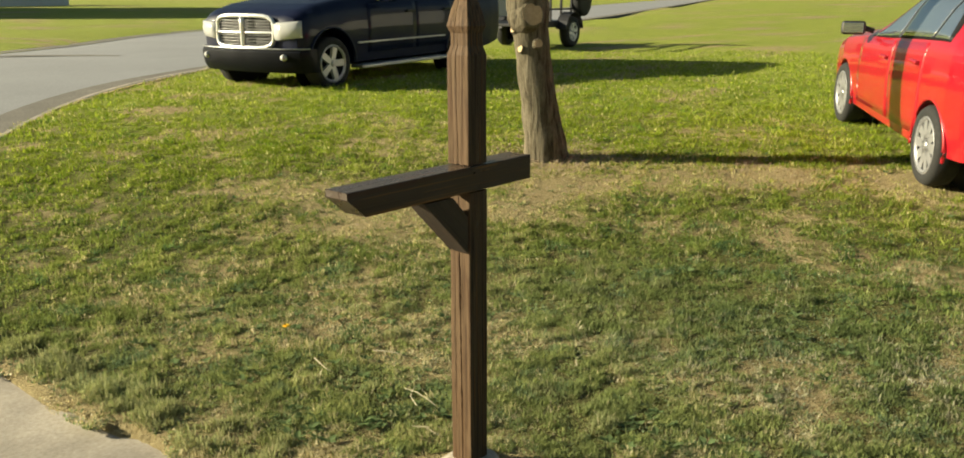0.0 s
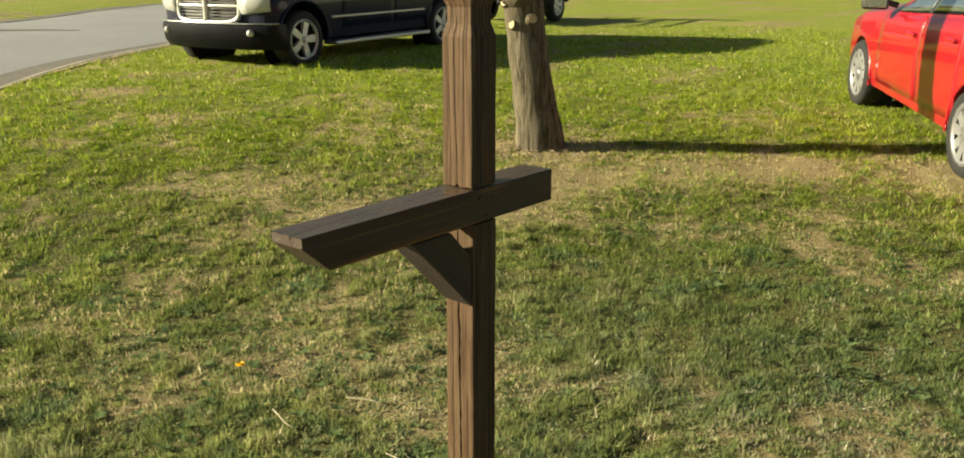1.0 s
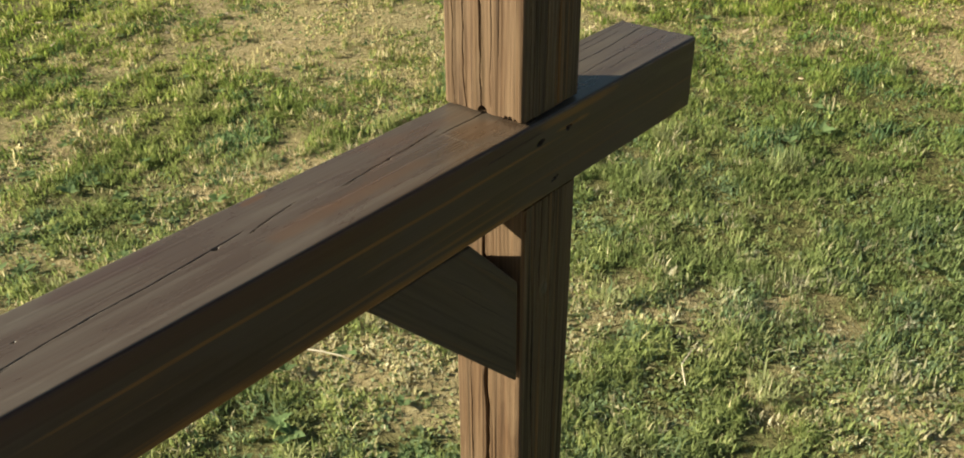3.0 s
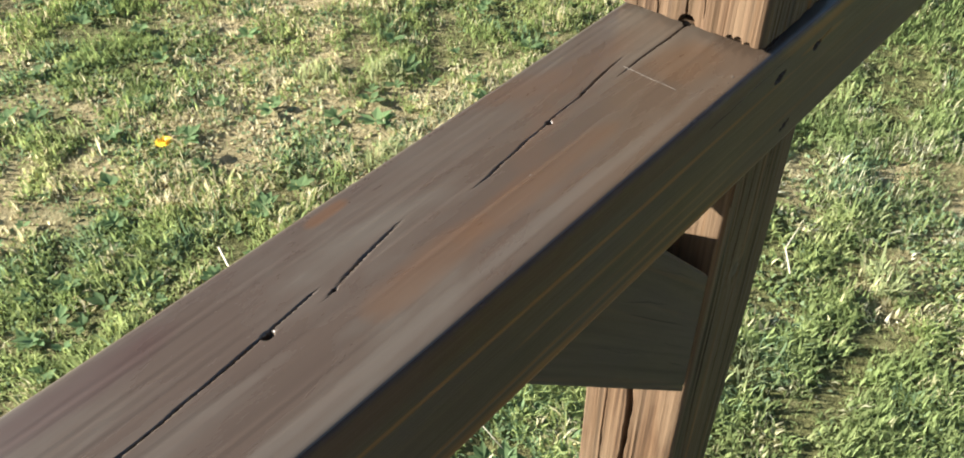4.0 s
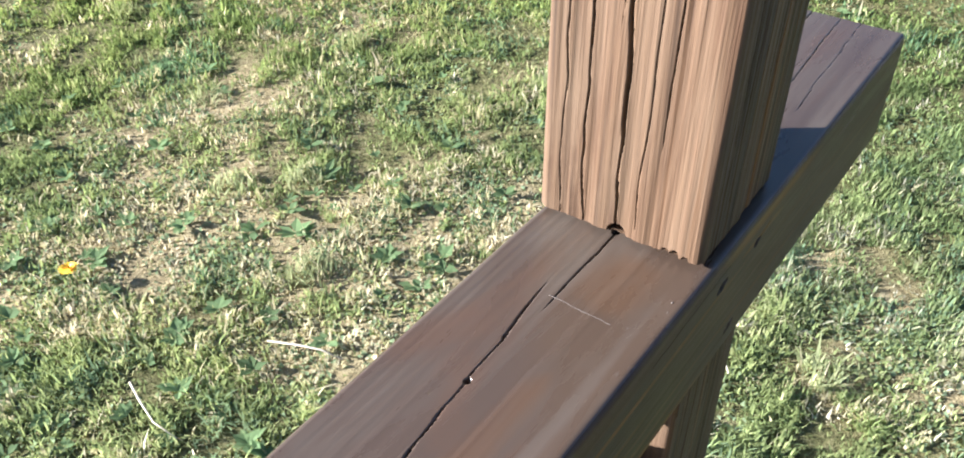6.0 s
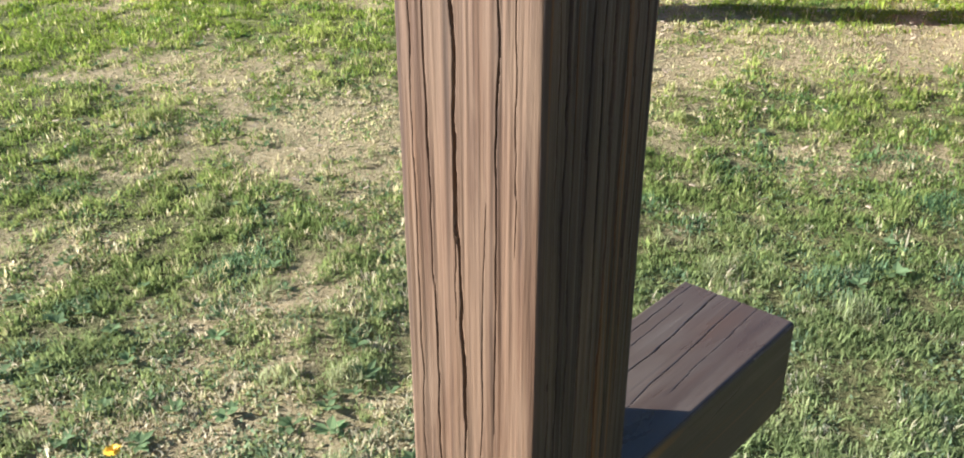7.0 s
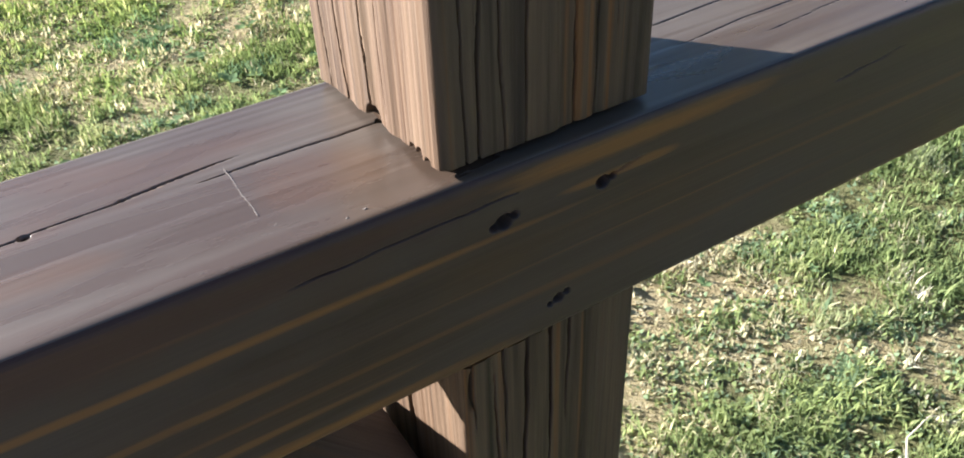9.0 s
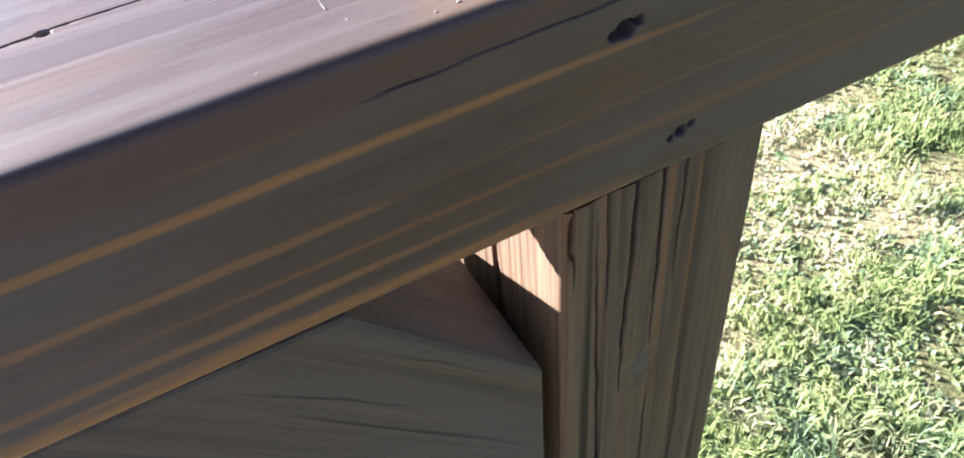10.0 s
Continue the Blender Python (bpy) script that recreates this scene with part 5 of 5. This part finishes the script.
def build_grass():
    rng = np.random.default_rng(7)
    # places, denser near the post
    n_try = 3600000
    r = np.exp(rng.uniform(math.log(0.55), math.log(17.0), n_try))
    az = rng.uniform(radians(-38), radians(122), n_try)
    aside = rng.random(n_try) < 0.10
    az = np.where(aside, rng.uniform(radians(-88), radians(-36), n_try), az)
    x, y = -0.35 + r * np.cos(az), -0.30 + r * np.sin(az)
    keep = rng.random(n_try) < np.clip((r / 2.6) ** 1.35, 0, 1) * np.where(r > 6, (6 / r) ** 0.75, 1)
    x, y, r = x[keep], y[keep], r[keep]
    side = side_of(KERB[20:110], x, y)
    dry = dryness(x, y)
    clump = value_noise(x * 11, y * 11, 21) * 0.6 + value_noise(x * 27, y * 27, 22) * 0.4
    keep = (side > -0.005 + 0.16 * (0.45 - value_noise(x * 6, y * 6, 23)) * (0.4 + clump)) & (rng.random(len(x)) < np.clip(1.2 - 1.25 * dry, 0.06, 1)) & (rng.random(len(x)) < np.clip(2.6 * (clump - 0.28), 0.08, 1)) & (np.hypot(x, y) > 0.10) & (np.hypot(x - 3.95, y - 2.86) > 0.2)
    x, y, r, dry, clump = x[keep], y[keep], r[keep], dry[keep], clump[keep]
    n = len(x)
    lush = value_noise(x * 2.3, y * 2.3, 31) * 0.5 + value_noise(x * 6.5, y * 6.5, 32) * 0.5
    far = np.clip((r - 2.2) / 8, 0, 1)
    length = (0.011 + 0.026 * rng.random(n) * (0.3 + 1.4 * clump)) * (1 + 0.5 * far) * (1 - 0.35 * dry)
    tall = rng.random(n) < 0.03 * (lush > 0.55)
    length = np.where(tall, length * 1.8, length)
    # taller bright tufts, some of them along the kerb
    tuft = np.zeros(n, bool)
    spots = [(KERB[k, 0] + rng.uniform(0.05, 0.25), KERB[k, 1] + rng.uniform(-0.1, 0.1), rng.uniform(0.03, 0.07)) for k in range(36, 62) for _ in range(2)]
    spots += [(rng.uniform(0.1, 4), rng.uniform(-0.3, 4), rng.uniform(0.025, 0.06)) for _ in range(70)]
    for sx, sy, sr in spots:
        tuft |= (x - sx) ** 2 + (y - sy) ** 2 < sr * sr
    length = np.where(tuft, length * 1.5 + 0.007, length)
    broad = rng.random(n) < 0.35
    width = (0.0013 + 0.0013 * rng.random(n) + 0.0022 * broad) * (1 + 1.6 * far)
    # low round leaflets among the blades
    leaflet = (r < 5) & (rng.random(n) < np.clip(1.5 * (value_noise(x * 5, y * 5, 81) - 0.28), 0.03, 0.55)) & ~tuft
    length = np.where(leaflet, 0.007 + 0.010 * rng.random(n), length)
    width = np.where(leaflet, 0.0035 + 0.0035 * rng.random(n), width)
    turn = rng.uniform(0, 2 * math.pi, n)
    lean = np.clip(rng.normal(0.9, 0.5, n), 0.05, 1.7)
    lean = np.where(leaflet, rng.uniform(0.5, 1.1, n), lean)
    wide = np.where(leaflet, 1.9, 1.15)[:, None]
    dx, dy = np.cos(turn), np.sin(turn)
    base = np.stack([x, y, ground_height(x, y) - 0.004 + 0.018 * (value_noise(x * 3, y * 3, 8) - 0.5) + 0.05 * (value_noise(x * 0.5, y * 0.5, 9) - 0.5) * np.clip((np.hypot(x, y) - 2) / 4, 0, 1)], -1)
    across = np.stack([-dy, dx, 0 * dx], -1) * (width / 2)[:, None]
    mid = base + np.stack([dx * np.sin(lean * 0.55), dy * np.sin(lean * 0.55), np.cos(lean * 0.55)], -1) * (length * 0.55)[:, None]
    tip = mid + np.stack([dx * np.sin(lean * 1.25), dy * np.sin(lean * 1.25), np.cos(lean * 1.25)], -1) * (length * 0.5)[:, None]
    verts = np.stack([base - across, base + across, mid + across * wide, mid - across * wide, tip], 1).reshape(-1, 3)
    i = (np.arange(n) * 5)[:, None]
    tris = np.concatenate([i + [0, 1, 2], i + [0, 2, 3], i + [3, 2, 4]], 1).reshape(-1, 3)
    me = arrays_mesh("grass", verts, tris, BLADE)
    # tint: greener where lush, straw where dry
    spot = value_noise(x * 24, y * 24, 51) * 0.5 + value_noise(x * 60, y * 60, 52) * 0.5
    pick = 0.45 * rng.random(n) + 0.9 * spot - 0.1 + 0.6 * (lush - 0.5)
    c = np.where((pick > 0.55)[:, None], PALETTE[1], PALETTE[0])
    c = np.where((pick > 0.80)[:, None], PALETTE[2], c)
    c = np.where((pick > 0.98)[:, None], PALETTE[3], c)
    c = np.where((0.4 * rng.random(n) + value_noise(x * 9, y * 9, 71) > 1.02)[:, None], PALETTE[4], c)
    old = 0.5 * rng.random(n) + 0.9 * (value_noise(x * 17, y * 17, 61) * 0.5 + value_noise(x * 45, y * 45, 62) * 0.5) - 0.2
    c = np.where((old < 0.20 + 0.75 * dry * (1 - 0.5 * far))[:, None], PALETTE[5], c)
    c = np.where((old < 0.11 + 0.55 * dry * (1 - 0.6 * far))[:, None], PALETTE[6], c)
    c = np.where((old < 0.03 + 0.20 * dry * (1 - 0.8 * far))[:, None], PALETTE[7], c)
    c = np.where((tuft & (rng.random(n) < 0.8))[:, None], np.array((0.33, 0.345, 0.15)), c)
    c = np.where((leaflet & (rng.random(n) < 0.5))[:, None], np.array((0.22, 0.29, 0.145)), c)
    c = c * (0.85 + 0.3 * rng.random(n))[:, None]
    c = c * np.where(r[:, None] > 2.4, 1 + np.clip((r[:, None] - 2.4) / 3.6, 0, 1) * np.where(c[:, :1] > c[:, 1:2], np.array((-0.18, -0.12, -0.35)), np.array((-0.07, 0.0, -0.66))), 1)
    # a darker stand of clover and broad weeds beside the post, noise that puts the shade of gaps between tufts into the
    # tint, brighter turf further off
    clover = np.exp(-(((x - 2.0) / 1.5) ** 2) - ((y + 0.5) / 1.3) ** 2) * (0.35 + 1.0 * value_noise(x * 3.1, y * 3.1, 91))
    c = c * (1 - np.clip(clover, 0, 0.8)[:, None] * np.array((0.40, 0.30, 0.16)))
    gap_shade = value_noise(x * 7.5, y * 7.5, 93) * 0.35 + value_noise(x * 31, y * 31, 94) * 0.65
    c = c * (0.60 + 0.80 * gap_shade)[:, None] * np.where(r[:, None] < 2.6, np.array((1.0, 0.99, 1.07)), 1.0) * (1 + 0.22 * np.clip((r - 4) / 4, 0, 1))[:, None]
    near = 0.28 * np.clip((3.4 - r) / 2.0, 0, 1)[:, None]
    c = (c * (1 - near) + np.array((0.33, 0.34, 0.15)) * near) * (1 + 0.35 * near)
    col = np.concatenate([c, np.ones((n, 1))], 1).astype(np.float32)
    at = me.color_attributes.new("tint", "FLOAT_COLOR", "POINT")
    at.data.foreach_set("color", np.repeat(col, 5, 0).ravel())
    tagged(new("grass", me), "short mixed lawn grass, green and straw-coloured", "grass", kind="stuff")
    return n


build_grass()


def build_weeds():
    """Low broad-leaved rosettes scattered in the turf."""
    rng = np.random.default_rng(12)
    verts, tris, cols = [], [], []
    spots = [(0.61, 1.3), (0.82, 1.29), (1.22, 1.36), (0.96, 1.45), (0.85, 1.07), (0.83, 0.88), (1.25, 1.37), (0.7, 1.2), (0.74, 1.0)]
    while len(spots) < 520:
        rr, a = math.exp(rng.uniform(math.log(0.8), math.log(7))), rng.uniform(radians(-35), radians(115))
        px, py = -0.35 + rr * math.cos(a), -0.3 + rr * math.sin(a)
        if value_noise(px * 1.7, py * 1.7, 44) > 0.45:
            spots.append((px, py))
    sp = np.array(spots)
    ok = side_of(KERB[20:110], sp[:, 0], sp[:, 1]) > 0.08
    for (px, py), good in zip(spots, ok):
        if not good:
            continue
        z = float(ground_height(px, py)) + 0.008
        size = rng.uniform(0.018, 0.045)
        tint = np.array((0.145, 0.20, 0.085)) * rng.uniform(0.8, 1.5)
        for k in range(rng.integers(5, 10)):
            a, ln, w, rise = rng.uniform(0, 6.283), size * rng.uniform(0.6, 1.2), size * rng.uniform(0.22, 0.36), rng.uniform(0.15, 0.7)
            d, e, b0 = np.array((math.cos(a), math.sin(a), rise)), np.array((-math.sin(a), math.cos(a), 0)), len(verts)
            p = np.array((px, py, z))
            verts += [p, p + d * ln * 0.5 + e * w, p + d * ln * np.array((1, 1, 0.7)), p + d * ln * 0.5 - e * w]
            tris += [(b0, b0 + 1, b0 + 2), (b0, b0 + 2, b0 + 3)]
            cols += [(*(tint * rng.uniform(0.85, 1.2)), 1)] * 4
    me = arrays_mesh("weeds", np.array(verts), np.array(tris), BLADE)
    me.color_attributes.new("tint", "FLOAT_COLOR", "POINT").data.foreach_set("color", np.array(cols, np.float32).ravel())
    tagged(new("weeds", me), "low broad-leaved weeds growing in the lawn", "weeds", kind="stuff")


build_weeds()


def build_dandelion(x, y):
    z = float(ground_height(x, y))
    top = empty("dandelion", Matrix.Translation((x, y, z)), label="single yellow dandelion flower in the lawn", category="flower")
    part("stem", bar(bmesh.new(), (0, 0, -0.01), (0.004, 0.0, 0.05), 0.0022, 8), LEAF, top)
    bm = bmesh.new()
    rng = random.Random(4)
    for ring, (count, ln, rise) in enumerate(((22, 0.024, 0.10), (18, 0.018, 0.5), (12, 0.012, 1.1))):
        for k in range(count):
            a = 2 * math.pi * (k + 0.5 * ring) / count + rng.uniform(-0.1, 0.1)
            d, e = Vector((math.cos(a), math.sin(a), rise)).normalized(), Vector((-math.sin(a), math.cos(a), 0))
            o = Vector((0.004, 0, 0.05))
            f = [bm.verts.new(q) for q in (o, o + d * ln * 0.6 + e * 0.0028, o + d * ln, o + d * ln * 0.6 - e * 0.0028)]
            bm.faces.new(f)
    part("flower_head", bm, YELLOW, top, "bright yellow flower head")


build_dandelion(0.262, 1.495)


def build_stalk(points, r):
    x, y = points[0][0], points[0][1]
    z = float(ground_height(x, y))
    bm = tube(bmesh.new(), [Vector((px - x, py - y, pz)) for px, py, pz in points], [r, r, r * 0.8, r * 0.5][: len(points)], 8)
    ob = part("dry_stalk", bm, STRAW, None, "", True, (x, y, z))
    tagged(ob, "pale dry stalk lying in the grass", "stalk", "dry stalks in the lawn")


build_stalk([(0.40, 1.00, 0.024), (0.425, 0.94, 0.03), (0.447, 0.89, 0.028), (0.460, 0.84, 0.02)], 0.0024)
build_stalk([(0.23, 0.60, 0.026), (0.225, 0.52, 0.034), (0.21, 0.43, 0.03), (0.20, 0.36, 0.022)], 0.0016)
build_stalk([(0.02, 0.33, 0.026), (0.05, 0.28, 0.03), (0.04, 0.23, 0.026), (0.05, 0.19, 0.02)], 0.0016)
build_stalk([(0.157, 1.13, 0.03), (0.138, 1.07, 0.034), (0.124, 1.01, 0.028), (0.130, 0.95, 0.02)], 0.0022)
build_stalk([(0.16, 0.45, 0.02), (0.19, 0.52, 0.03), (0.25, 0.57, 0.026), (0.31, 0.60, 0.02)], 0.0018)
build_stalk([(0.9, 0.2, 0.02), (0.95, 0.24, 0.03), (1.02, 0.25, 0.03), (1.08, 0.23, 0.02)], 0.0016)


def build_chips():
    """Pale wood chips and dead leaves round the foot of the tree and in the bare turf."""
    rng = np.random.default_rng(5)
    n = 900
    at_tree = rng.random(n) < 0.55
    a, r = rng.uniform(0, 6.283, n), np.abs(rng.normal(0, 0.38, n)) + 0.17
    k = rng.integers(0, 7, n)
    spots = np.array([s[:2] for s in BARE])
    x = np.where(at_tree, 3.95 + r * np.cos(a), spots[k, 0] + rng.normal(0, 0.4, n))
    y = np.where(at_tree, 2.86 + r * np.sin(a), spots[k, 1] + rng.normal(0, 0.4, n))
    z = ground_height(x, y) + 0.022
    ln, w, t, tilt = rng.uniform(0.006, 0.016, n), rng.uniform(0.003, 0.007, n), rng.uniform(0, 6.283, n), rng.uniform(-0.5, 0.5, n)
    d = np.stack([np.cos(t), np.sin(t), tilt], -1) * ln[:, None]
    e = np.stack([-np.sin(t), np.cos(t), 0.3 * tilt], -1) * w[:, None]
    p = np.stack([x, y, z], -1)
    up = np.array((0, 0, 0.003))
    verts = np.stack([p - d - e, p + d - e, p + d + e, p - d + e, p - d - e + up, p + d - e + up, p + d + e + up, p - d + e + up], 1).reshape(-1, 3)
    i = (np.arange(n) * 8)[:, None]
    quads = np.concatenate([i + q for q in ([4, 5, 6, 7], [0, 1, 5, 4], [1, 2, 6, 5], [2, 3, 7, 6], [3, 0, 4, 7])], 1).reshape(-1, 4)
    tagged(new("wood_chips", arrays_mesh("wood_chips", verts, quads, CHIP)), "pale wood chips scattered round the tree", "wood chips", kind="stuff")


build_chips()
